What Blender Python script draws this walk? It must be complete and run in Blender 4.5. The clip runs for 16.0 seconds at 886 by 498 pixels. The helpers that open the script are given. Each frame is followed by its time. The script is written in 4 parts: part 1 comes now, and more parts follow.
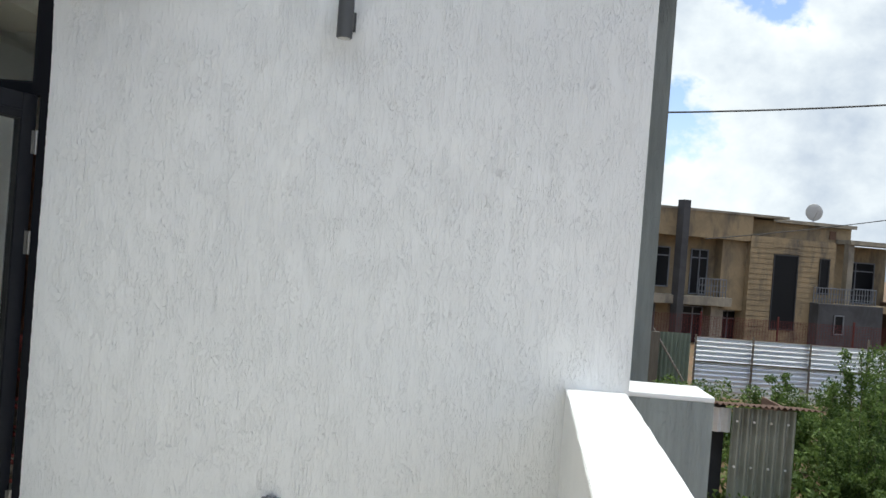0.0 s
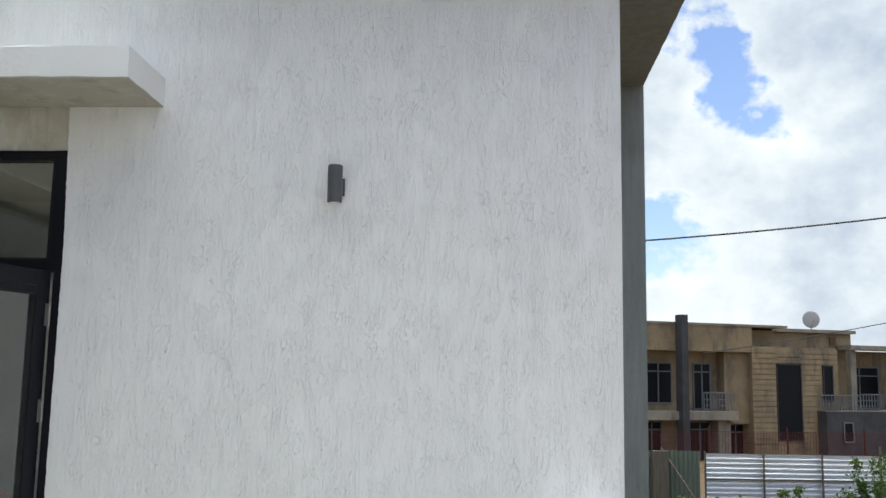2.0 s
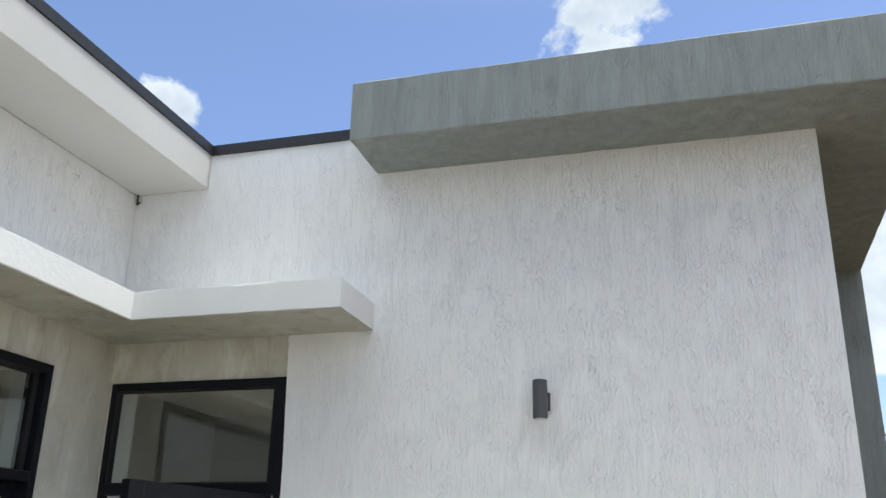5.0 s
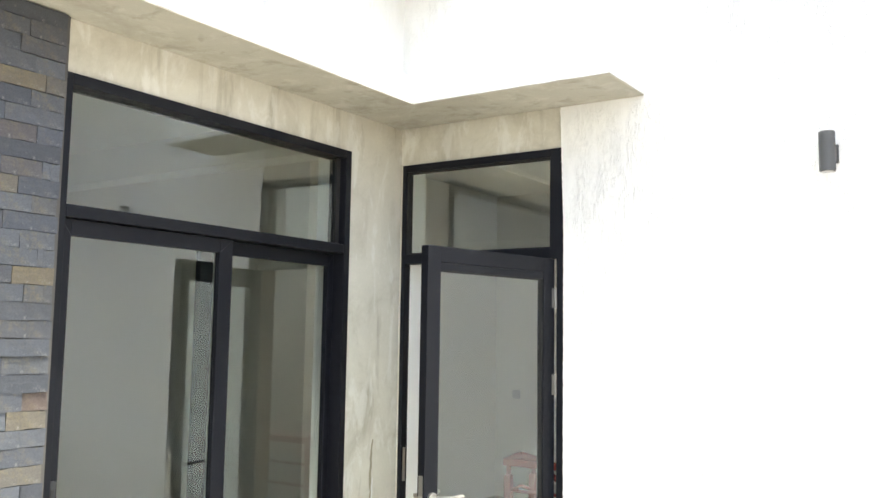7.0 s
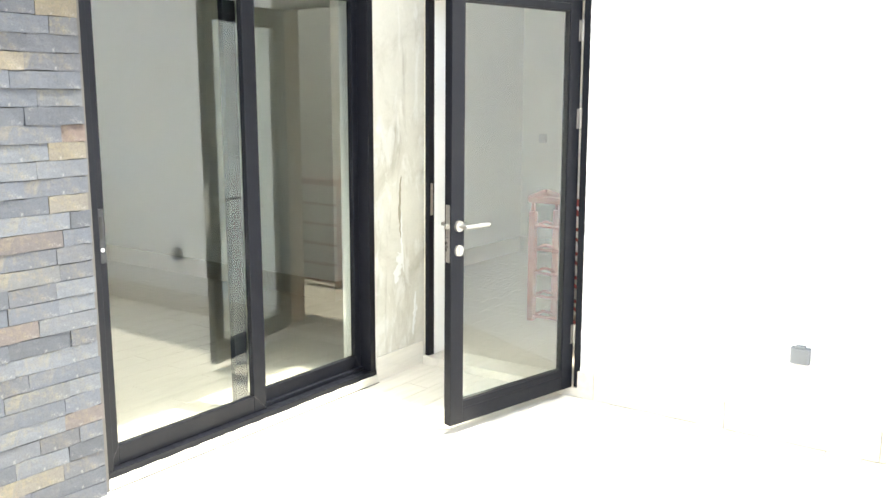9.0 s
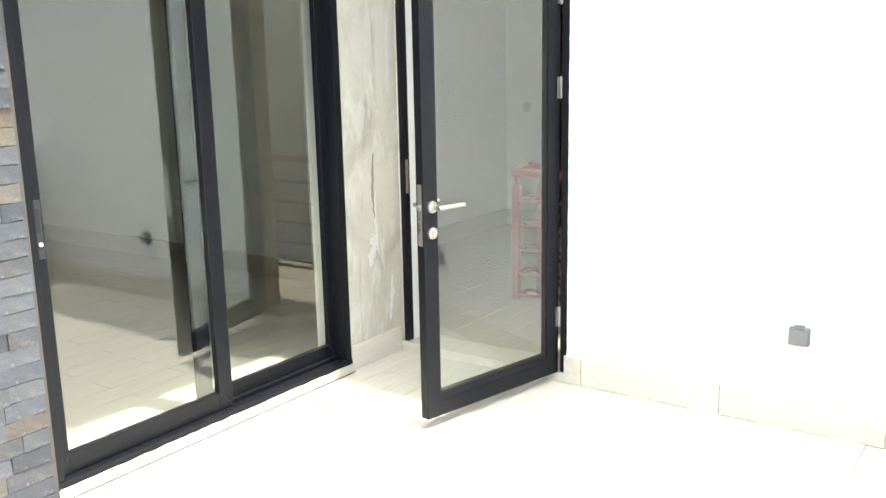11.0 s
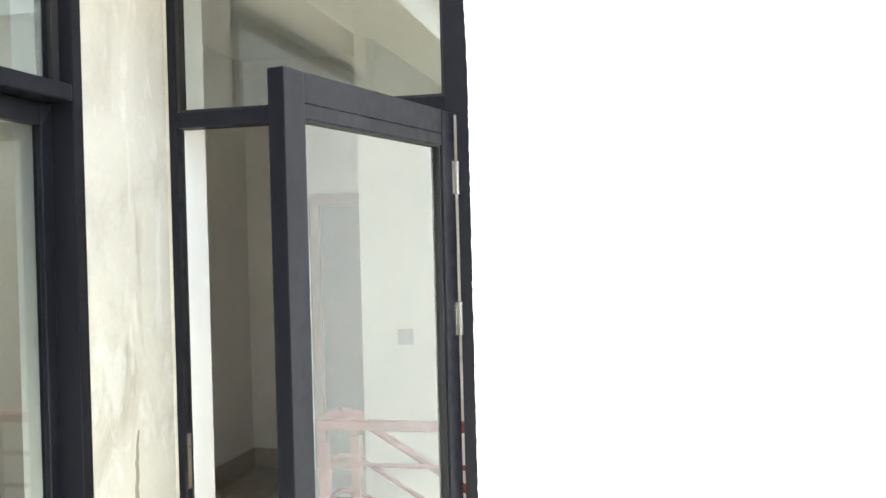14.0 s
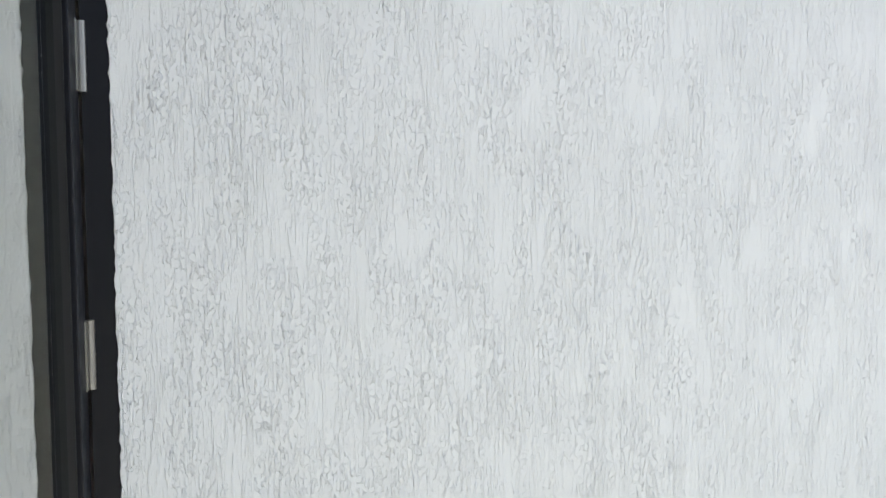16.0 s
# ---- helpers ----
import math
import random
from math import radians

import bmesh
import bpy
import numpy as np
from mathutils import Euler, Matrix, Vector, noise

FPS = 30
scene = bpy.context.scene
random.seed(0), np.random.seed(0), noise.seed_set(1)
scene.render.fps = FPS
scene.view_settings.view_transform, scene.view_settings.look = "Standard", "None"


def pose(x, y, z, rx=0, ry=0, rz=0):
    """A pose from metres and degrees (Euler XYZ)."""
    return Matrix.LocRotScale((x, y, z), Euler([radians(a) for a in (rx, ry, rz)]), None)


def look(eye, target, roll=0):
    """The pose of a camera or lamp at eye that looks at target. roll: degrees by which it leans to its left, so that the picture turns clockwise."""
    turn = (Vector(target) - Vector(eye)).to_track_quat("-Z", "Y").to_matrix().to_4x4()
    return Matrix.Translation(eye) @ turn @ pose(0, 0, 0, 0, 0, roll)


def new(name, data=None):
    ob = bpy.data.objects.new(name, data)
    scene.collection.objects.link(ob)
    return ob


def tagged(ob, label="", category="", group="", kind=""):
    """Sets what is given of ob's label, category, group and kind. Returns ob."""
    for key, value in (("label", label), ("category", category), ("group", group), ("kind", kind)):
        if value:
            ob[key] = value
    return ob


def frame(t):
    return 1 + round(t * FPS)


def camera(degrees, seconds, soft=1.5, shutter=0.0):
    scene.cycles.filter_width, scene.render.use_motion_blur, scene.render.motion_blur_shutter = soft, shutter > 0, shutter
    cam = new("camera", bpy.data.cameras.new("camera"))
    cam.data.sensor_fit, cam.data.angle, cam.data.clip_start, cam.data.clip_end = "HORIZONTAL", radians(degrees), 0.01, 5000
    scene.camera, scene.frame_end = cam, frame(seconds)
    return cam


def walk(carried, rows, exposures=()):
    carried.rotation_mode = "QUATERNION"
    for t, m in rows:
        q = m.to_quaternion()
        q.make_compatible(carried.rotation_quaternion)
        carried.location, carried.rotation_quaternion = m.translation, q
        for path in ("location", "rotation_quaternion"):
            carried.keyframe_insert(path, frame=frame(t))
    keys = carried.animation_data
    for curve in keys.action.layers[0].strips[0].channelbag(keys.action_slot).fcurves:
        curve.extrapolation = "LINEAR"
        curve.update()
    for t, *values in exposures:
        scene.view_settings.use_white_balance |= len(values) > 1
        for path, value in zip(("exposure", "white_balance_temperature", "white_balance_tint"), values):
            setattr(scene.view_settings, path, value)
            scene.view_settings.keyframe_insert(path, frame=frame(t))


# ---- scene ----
cam = camera(52.8, 16.0)
PATH = [
    (0, (3.041, -3.86, 1.633), (2.945, -1.868, 1.621), 4.4),
    (0.5, (3.063, -3.945, 1.647), (3.055, -1.952, 1.692), 4.6),
    (1, (3.087, -4.006, 1.681), (3.121, -2.02, 1.865), 3.7),
    (1.5, (3.087, -4.089, 1.705), (3.071, -2.114, 1.981), 2.2),
    (2, (3.086, -4.108, 1.707), (2.983, -2.134, 1.979), 1.0),
    (2.5, (3.082, -4.109, 1.716), (2.901, -2.148, 2.032), 1.3),
    (3, (3.068, -4.104, 1.741), (2.891, -2.17, 2.197), 0.9),
    (3.2, (3.066, -4.124, 1.752), (2.888, -2.203, 2.261), 0.5),
    (5.3, (3.083, -4.118, 1.826), (2.444, -2.352, 2.497), 1.6),
    (5.5, (3.088, -4.134, 1.827), (2.366, -2.384, 2.455), 1.7),
    (6, (3.079, -4.167, 1.791), (2.183, -2.449, 2.267), 1.4),
    (6.5, (3.089, -4.176, 1.761), (2.059, -2.497, 2.08), 1.3),
    (7, (3.106, -4.187, 1.728), (2.004, -2.536, 1.925), 0.9),
    (7.5, (3.118, -4.199, 1.708), (1.967, -2.574, 1.821), 0.3),
    (8, (3.137, -4.205, 1.691), (1.939, -2.611, 1.705), 0.6),
    (8.5, (3.147, -4.212, 1.665), (1.956, -2.616, 1.547), 1.0),
    (9, (3.144, -4.227, 1.625), (2.008, -2.624, 1.282), 0.2),
    (9.2, (3.157, -4.205, 1.623), (2.041, -2.613, 1.177), -0.4),
    (11.3, (2.994, -3.863, 1.641), (1.867, -2.265, 1.247), -1.3),
    (11.5, (2.927, -3.808, 1.656), (1.758, -2.222, 1.341), -1.0),
    (12, (2.68, -3.698, 1.681), (1.481, -2.108, 1.562), -1.3),
    (12.5, (2.436, -3.54, 1.723), (1.346, -1.87, 1.729), -1.4),
    (13, (2.18, -3.272, 1.722), (1.252, -1.507, 1.727), -1.5),
    (13.5, (1.902, -3.021, 1.702), (1.165, -1.168, 1.674), -1.1),
    (14, (1.627, -2.764, 1.739), (1.167, -0.823, 1.723), -1.5),
    (14.5, (1.406, -2.428, 1.703), (1.188, -0.44, 1.679), -1.45),
    (15, (1.205, -2.114, 1.691), (1.293, -0.12, 1.596), -1.4),
    (15.5, (1.0, -1.812, 1.67), (1.518, 0.116, 1.599), -1.65),
    (16, (0.862, -1.436, 1.714), (1.81, 0.321, 1.616), -0.75),
]
walk(cam, [(t, look(e, g, r)) for t, e, g, r in PATH],
     exposures=[(t, e, k, 3) for t, e, k in (
         (0.0, 1.03, 6310), (3.2, 1.0, 6260), (5.3, 1.18, 6260), (6.0, 1.46, 6380), (6.6, 1.88, 6550), (7.0, 2.55, 6750), (7.6, 3.14, 6780), (9.0, 3.32, 6780),
         (11.3, 2.92, 6720), (12.0, 3.18, 6680), (13.0, 3.38, 6680), (14.6, 2.92, 6600), (15.0, 2.16, 6380), (15.5, 1.80, 6290), (16.0, 1.50, 6260))])

# ---- world and sun ----
SUN_TRAVEL = Vector((-0.30, -0.055, -1.0)).normalized()
world = bpy.data.worlds.new("world")
scene.world = world
world.use_nodes = True
wn, wl = world.node_tree.nodes, world.node_tree.links
wn.clear()
w_out = wn.new("ShaderNodeOutputWorld")
w_bg = wn.new("ShaderNodeBackground")
sky = wn.new("ShaderNodeTexSky")
sky.sky_type = "NISHITA"
sky.sun_disc = False
sky.sun_elevation = math.asin(-SUN_TRAVEL.z)
sky.sun_rotation = math.atan2(-SUN_TRAVEL.x, -SUN_TRAVEL.y)
sky.air_density, sky.dust_density, sky.ozone_density = 1.0, 0.5, 4.0
# broken cumulus over the whole sky, denser towards the horizon
w_co = wn.new("ShaderNodeTexCoord")
w_map = wn.new("ShaderNodeMapping")
w_map.inputs["Scale"].default_value = (1.0, 1.0, 1.25)
w_map.inputs["Location"].default_value = (0.42, 0.15, 0.31)
w_n1 = wn.new("ShaderNodeTexNoise")
w_n1.inputs["Scale"].default_value, w_n1.inputs["Detail"].default_value, w_n1.inputs["Roughness"].default_value = 4.2, 12.0, 0.54
w_n2 = wn.new("ShaderNodeTexNoise")
w_n2.inputs["Scale"].default_value, w_n2.inputs["Detail"].default_value, w_n2.inputs["Roughness"].default_value = 9.0, 8.0, 0.6
w_sep = wn.new("ShaderNodeSeparateXYZ")
w_hz = wn.new("ShaderNodeMapRange")
for k, v in (("From Min", 0.0), ("From Max", 0.75), ("To Min", 0.20), ("To Max", -0.13)):
    w_hz.inputs[k].default_value = v
w_add = wn.new("ShaderNodeMath")
w_add.operation = "ADD"
w_ramp = wn.new("ShaderNodeValToRGB")
w_ramp.color_ramp.elements[0].position, w_ramp.color_ramp.elements[1].position = 0.505, 0.535
w_shade = wn.new("ShaderNodeValToRGB")
w_shade.color_ramp.elements[0].position, w_shade.color_ramp.elements[0].color = 0.60, (4.6, 4.6, 4.6, 1)
w_shade.color_ramp.elements[1].position, w_shade.color_ramp.elements[1].color = 0.98, (2.0, 2.25, 2.8, 1)
w_mix = wn.new("ShaderNodeMixRGB")
wl.new(w_co.outputs["Generated"], w_map.inputs["Vector"])
wl.new(w_map.outputs["Vector"], w_n1.inputs["Vector"])
wl.new(w_map.outputs["Vector"], w_n2.inputs["Vector"])
wl.new(w_co.outputs["Generated"], w_sep.inputs[0])
wl.new(w_sep.outputs["Z"], w_hz.inputs["Value"])
wl.new(w_n1.outputs["Fac"], w_add.inputs[0])
wl.new(w_hz.outputs["Result"], w_add.inputs[1])
wl.new(w_add.outputs[0], w_ramp.inputs["Fac"])
w_half = wn.new("ShaderNodeMath")
w_half.operation = "MULTIPLY_ADD"
wl.new(w_n2.outputs["Fac"], w_half.inputs[0])
w_half.inputs[1].default_value = 0.55
wl.new(w_n1.outputs["Fac"], w_half.inputs[2])
wl.new(w_half.outputs[0], w_shade.inputs["Fac"])
wl.new(w_ramp.outputs["Color"], w_mix.inputs["Fac"])
w_tint = wn.new("ShaderNodeMixRGB")
w_tint.blend_type, w_tint.inputs["Fac"].default_value = "MULTIPLY", 1.0
w_tint.inputs["Color2"].default_value = (0.86, 0.74, 0.76, 1)
wl.new(sky.outputs["Color"], w_tint.inputs["Color1"])
wl.new(w_tint.outputs["Color"], w_mix.inputs["Color1"])
wl.new(w_shade.outputs["Color"], w_mix.inputs["Color2"])
# the veiled sun stands high: haze and thin cloud brighten the sky around it
w_high = wn.new("ShaderNodeMapRange")
w_high.interpolation_type = "SMOOTHSTEP"
for k, v in (("From Min", 0.58), ("From Max", 0.97), ("To Min", 1.0), ("To Max", 2.55)):
    w_high.inputs[k].default_value = v
w_veil = wn.new("ShaderNodeVectorMath")
w_veil.operation = "SCALE"
wl.new(w_sep.outputs["Z"], w_high.inputs["Value"])
w_near = wn.new("ShaderNodeMapRange")
w_near.interpolation_type = "SMOOTHSTEP"
for k, v in (("From Min", 0.55), ("From Max", 0.88), ("To Min", 0.0), ("To Max", 0.9)):
    w_near.inputs[k].default_value = v
w_haze = wn.new("ShaderNodeMixRGB")
w_haze.inputs["Color2"].default_value = (4.6, 4.5, 4.25, 1)
wl.new(w_sep.outputs["Z"], w_near.inputs["Value"])
wl.new(w_near.outputs["Result"], w_haze.inputs["Fac"])
wl.new(w_mix.outputs["Color"], w_haze.inputs["Color1"])
wl.new(w_haze.outputs["Color"], w_veil.inputs[0])
wl.new(w_high.outputs["Result"], w_veil.inputs["Scale"])
wl.new(w_veil.outputs[0], w_bg.inputs["Color"])
w_bg.inputs["Strength"].default_value = 0.125
wl.new(w_bg.outputs[0], w_out.inputs["Surface"])

sun_data = bpy.data.lights.new("sun", "SUN")
sun_data.energy, sun_data.angle, sun_data.color = 1.45, radians(1.4), (1.0, 0.955, 0.88)
sun = new("sun", sun_data)
sun.rotation_euler = SUN_TRAVEL.to_track_quat("-Z", "Y").to_euler()


# ---- materials ----
def base_mat(name, colour, rough=0.8, metal=0.0):
    m = bpy.data.materials.new(name)
    m.use_nodes = True
    b = m.node_tree.nodes["Principled BSDF"]
    b.inputs["Base Color"].default_value = (*colour, 1)
    b.inputs["Roughness"].default_value = rough
    b.inputs["Metallic"].default_value = metal
    return m, m.node_tree.nodes, m.node_tree.links, b


def coords(n, l, scale=(1, 1, 1)):
    c = n.new("ShaderNodeTexCoord")
    mp = n.new("ShaderNodeMapping")
    mp.inputs["Scale"].default_value = scale
    l.new(c.outputs["Object"], mp.inputs["Vector"])
    return mp.outputs["Vector"]


def noise_node(n, l, vec, scale, detail=4.0, rough=0.55, distort=0.0):
    t = n.new("ShaderNodeTexNoise")
    t.inputs["Scale"].default_value, t.inputs["Detail"].default_value = scale, detail
    t.inputs["Roughness"].default_value, t.inputs["Distortion"].default_value = rough, distort
    l.new(vec, t.inputs["Vector"])
    return t.outputs["Fac"]


def ramp_node(n, l, fac, stops):
    r = n.new("ShaderNodeValToRGB")
    e = r.color_ramp.elements
    while len(e) < len(stops):
        e.new(0.5)
    for el, (p, c) in zip(e, stops):
        el.position = p
        el.color = (*c, 1) if len(c) == 3 else c
    l.new(fac, r.inputs["Fac"])
    return r.outputs["Color"]


def mix_node(n, l, fac, a, b, kind="MIX"):
    x = n.new("ShaderNodeMixRGB")
    x.blend_type = kind
    for sock, v in (("Fac", fac), ("Color1", a), ("Color2", b)):
        if isinstance(v, (int, float)):
            x.inputs[sock].default_value = v
        elif isinstance(v, tuple):
            x.inputs[sock].default_value = (*v, 1)
        else:
            l.new(v, x.inputs[sock])
    return x.outputs["Color"]


def bump_node(n, l, bsdf, height, strength, distance):
    b = n.new("ShaderNodeBump")
    b.inputs["Strength"].default_value, b.inputs["Distance"].default_value = strength, distance
    l.new(height, b.inputs["Height"])
    l.new(b.outputs["Normal"], bsdf.inputs["Normal"])


def math_node(n, l, op, a, b):
    x = n.new("ShaderNodeMath")
    x.operation = op
    for i, v in enumerate((a, b)):
        if isinstance(v, (int, float)):
            x.inputs[i].default_value = v
        else:
            l.new(v, x.inputs[i])
    return x.outputs[0]


def trowelled_plaster(name, colour, dark):
    """Scratched render: a flat coat with long torn scratches dragged downwards and crumbs between them."""
    m, n, l, b = base_mat(name, colour, 0.62)
    v = coords(n, l)

    def step(stretch, scale, detail, low, high, distort=0.0):
        f = noise_node(n, l, coords(n, l, (1.0, 1.0, stretch)), scale, detail, 0.55, distort)
        return ramp_node(n, l, f, [(low, (0, 0, 0)), (high, (1, 1, 1))])

    def line(stretch, scale, detail, width, distort=0.0):
        f = noise_node(n, l, coords(n, l, (1.0, 1.0, stretch)), scale, detail, 0.5, distort)
        d = math_node(n, l, "ABSOLUTE", math_node(n, l, "SUBTRACT", f, 0.5), 0.0)
        return ramp_node(n, l, d, [(0.0, (1, 1, 1)), (width, (0, 0, 0))])

    def both(a, c, gain=1.0):
        return math_node(n, l, "MULTIPLY", math_node(n, l, "MULTIPLY", a, c), gain)

    worked = step(0.45, 9.0, 4.0, 0.30, 0.60)
    crumbly = step(0.5, 14.0, 4.0, 0.36, 0.60)
    parts = [both(step(0.10, 66.0, 4.0, 0.515, 0.56, 0.1), worked, 0.45),
             both(line(0.05, 60.0, 2.0, 0.014, 0.05), worked, -0.22),
             both(step(0.30, 140.0, 3.0, 0.56, 0.60), crumbly, 0.85),
             both(step(0.7, 190.0, 2.0, 0.60, 0.64), crumbly, 0.7),
             math_node(n, l, "MULTIPLY", noise_node(n, l, v, 380.0, 2.0, 0.6), 0.14),
             math_node(n, l, "MULTIPLY", noise_node(n, l, v, 9.0, 5.0, 0.6), 0.8)]
    h = parts[0]
    for p in parts[1:]:
        h = math_node(n, l, "ADD", h, p)
    bump_node(n, l, b, h, 1.0, 0.0028)
    streak = noise_node(n, l, coords(n, l, (1.0, 1.0, 0.10)), 16.0, 6.0, 0.7)
    c = ramp_node(n, l, streak, [(0.30, dark), (0.62, colour)])
    c = mix_node(n, l, 0.10, c, noise_node(n, l, v, 1.3, 3.0), "MULTIPLY")
    l.new(c, b.inputs["Base Color"])
    return m


def smooth_paint(name, colour, rough=0.55, bump=0.15):
    m, n, l, b = base_mat(name, colour, rough)
    v = coords(n, l)
    c = mix_node(n, l, 0.10, colour, noise_node(n, l, v, 2.5, 4.0), "MULTIPLY")
    l.new(c, b.inputs["Base Color"])
    bump_node(n, l, b, noise_node(n, l, v, 40.0, 4.0), bump, 0.003)
    return m


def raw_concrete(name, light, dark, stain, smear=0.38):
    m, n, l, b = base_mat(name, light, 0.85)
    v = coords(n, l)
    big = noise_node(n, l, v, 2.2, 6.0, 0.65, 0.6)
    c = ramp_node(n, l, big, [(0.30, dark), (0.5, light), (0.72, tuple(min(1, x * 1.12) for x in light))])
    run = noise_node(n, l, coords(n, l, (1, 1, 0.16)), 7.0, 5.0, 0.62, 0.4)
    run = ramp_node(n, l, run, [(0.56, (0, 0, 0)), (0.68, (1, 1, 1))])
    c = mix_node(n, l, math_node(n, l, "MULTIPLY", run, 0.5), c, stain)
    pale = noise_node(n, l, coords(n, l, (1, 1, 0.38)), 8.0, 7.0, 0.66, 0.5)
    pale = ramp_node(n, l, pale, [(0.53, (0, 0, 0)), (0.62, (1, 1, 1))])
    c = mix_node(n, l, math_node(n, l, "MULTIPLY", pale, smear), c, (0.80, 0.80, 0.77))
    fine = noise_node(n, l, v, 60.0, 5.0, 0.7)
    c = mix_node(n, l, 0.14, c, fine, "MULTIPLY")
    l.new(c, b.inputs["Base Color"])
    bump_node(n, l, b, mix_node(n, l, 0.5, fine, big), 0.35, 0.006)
    return m


def painted_metal(name, colour, rough=0.45, metal=0.0):
    m, n, l, b = base_mat(name, colour, rough, metal)
    v = coords(n, l)
    c = mix_node(n, l, 0.25, colour, noise_node(n, l, v, 12.0, 5.0, 0.65), "MULTIPLY")
    l.new(c, b.inputs["Base Color"])
    r = ramp_node(n, l, noise_node(n, l, v, 25.0, 4.0), [(0.3, (rough * 0.8,) * 3), (0.7, (min(1, rough * 1.25),) * 3)])
    l.new(r, b.inputs["Roughness"])
    return m


def tile_mat(name, light, dark):
    m, n, l, b = base_mat(name, light, 0.42)
    v = coords(n, l, (1.0, 0.12, 1.0))
    g = noise_node(n, l, v, 22.0, 6.0, 0.6, 0.5)
    c = ramp_node(n, l, g, [(0.3, dark), (0.55, light), (0.8, tuple(min(1, x * 1.06) for x in light))])
    o = n.new("ShaderNodeObjectInfo")
    tone = ramp_node(n, l, o.outputs["Random"], [(0.0, (0.88, 0.88, 0.87)), (1.0, (1, 1, 1))])
    c = mix_node(n, l, 1.0, c, tone, "MULTIPLY")
    l.new(c, b.inputs["Base Color"])
    bump_node(n, l, b, g, 0.08, 0.002)
    return m


def slate_mat(name):
    m, n, l, b = base_mat(name, (0.25, 0.27, 0.3), 0.75)
    v = coords(n, l)
    o = n.new("ShaderNodeObjectInfo")
    hue = ramp_node(n, l, o.outputs["Random"], [(0.0, (0.055, 0.060, 0.072)), (0.25, (0.085, 0.094, 0.116)), (0.5, (0.075, 0.077, 0.087)), (0.70, (0.107, 0.116, 0.135)),
                                             (0.80, (0.091, 0.096, 0.107)), (0.86, (0.153, 0.130, 0.094)), (0.91, (0.091, 0.096, 0.107)), (0.96, (0.114, 0.083, 0.070)), (1.0, (0.062, 0.068, 0.080))])
    clean = ramp_node(n, l, o.outputs["Random"], [(0.0, (0.0,) * 3), (0.45, (0.4,) * 3), (0.6, (0.05,) * 3), (0.8, (0.6,) * 3), (1.0, (0.25,) * 3)])
    rust = noise_node(n, l, v, 13.0, 6.0, 0.7, 0.5)
    rust = ramp_node(n, l, rust, [(0.52, (0, 0, 0)), (0.64, (1, 1, 1))])
    c = mix_node(n, l, math_node(n, l, "MULTIPLY", rust, clean), hue, (0.20, 0.165, 0.09))
    layer = noise_node(n, l, coords(n, l, (1, 1, 1.9)), 34.0, 7.0, 0.72, 0.5)
    c = mix_node(n, l, 0.45, c, ramp_node(n, l, layer, [(0.3, (0.45, 0.46, 0.5)), (0.7, (1.0, 1.0, 1.0))]), "MULTIPLY")
    dust = noise_node(n, l, v, 26.0, 7.0, 0.75)
    dust = ramp_node(n, l, dust, [(0.59, (0, 0, 0)), (0.71, (0.65, 0.65, 0.65))])
    c = mix_node(n, l, dust, c, (0.24, 0.235, 0.22))
    speck = noise_node(n, l, v, 190.0, 3.0, 0.7)
    c = mix_node(n, l, 0.5, c, ramp_node(n, l, speck, [(0.32, (0.5, 0.5, 0.52)), (0.55, (1.0, 1.0, 1.0))]), "MULTIPLY")
    l.new(c, b.inputs["Base Color"])
    bump_node(n, l, b, layer, 0.55, 0.006)
    return m


def wood_mat(name, light, dark):
    m, n, l, b = base_mat(name, light, 0.45)
    g = noise_node(n, l, coords(n, l, (1, 1, 0.06)), 30.0, 5.0, 0.6, 0.7)
    l.new(ramp_node(n, l, g, [(0.3, dark), (0.7, light)]), b.inputs["Base Color"])
    bump_node(n, l, b, g, 0.1, 0.002)
    return m


def stained_render(name, light, dark, stain):
    m, n, l, b = base_mat(name, light, 0.9)
    v = coords(n, l)
    c = ramp_node(n, l, noise_node(n, l, v, 0.8, 6.0, 0.65, 0.6), [(0.3, dark), (0.6, light)])
    run = ramp_node(n, l, noise_node(n, l, coords(n, l, (1, 1, 0.3)), 0.9, 6.0, 0.7), [(0.5, (0, 0, 0)), (0.66, (0.85, 0.85, 0.85))])
    l.new(mix_node(n, l, run, c, stain), b.inputs["Base Color"])
    return m


def leaf_mat(name, a, c2):
    m, n, l, b = base_mat(name, a, 0.6)
    g = n.new("ShaderNodeNewGeometry")
    c = ramp_node(n, l, g.outputs["Random Per Island"], [(0.0, a), (1.0, c2)])
    l.new(c, b.inputs["Base Color"])
    b.inputs["Specular IOR Level"].default_value = 0.25
    thin = n.new("ShaderNodeBsdfTranslucent")
    l.new(c, thin.inputs["Color"])
    both = n.new("ShaderNodeMixShader")
    both.inputs[0].default_value = 0.4
    l.new(b.outputs[0], both.inputs[1])
    l.new(thin.outputs[0], both.inputs[2])
    out = [k for k in n if k.type == "OUTPUT_MATERIAL"][0]
    l.new(both.outputs[0], out.inputs["Surface"])
    return m


def glass_mat(name, tint):
    m, n, l, b = base_mat(name, tint, 0.0)
    b.inputs["Transmission Weight"].default_value = 1.0
    b.inputs["IOR"].default_value = 1.74
    return m


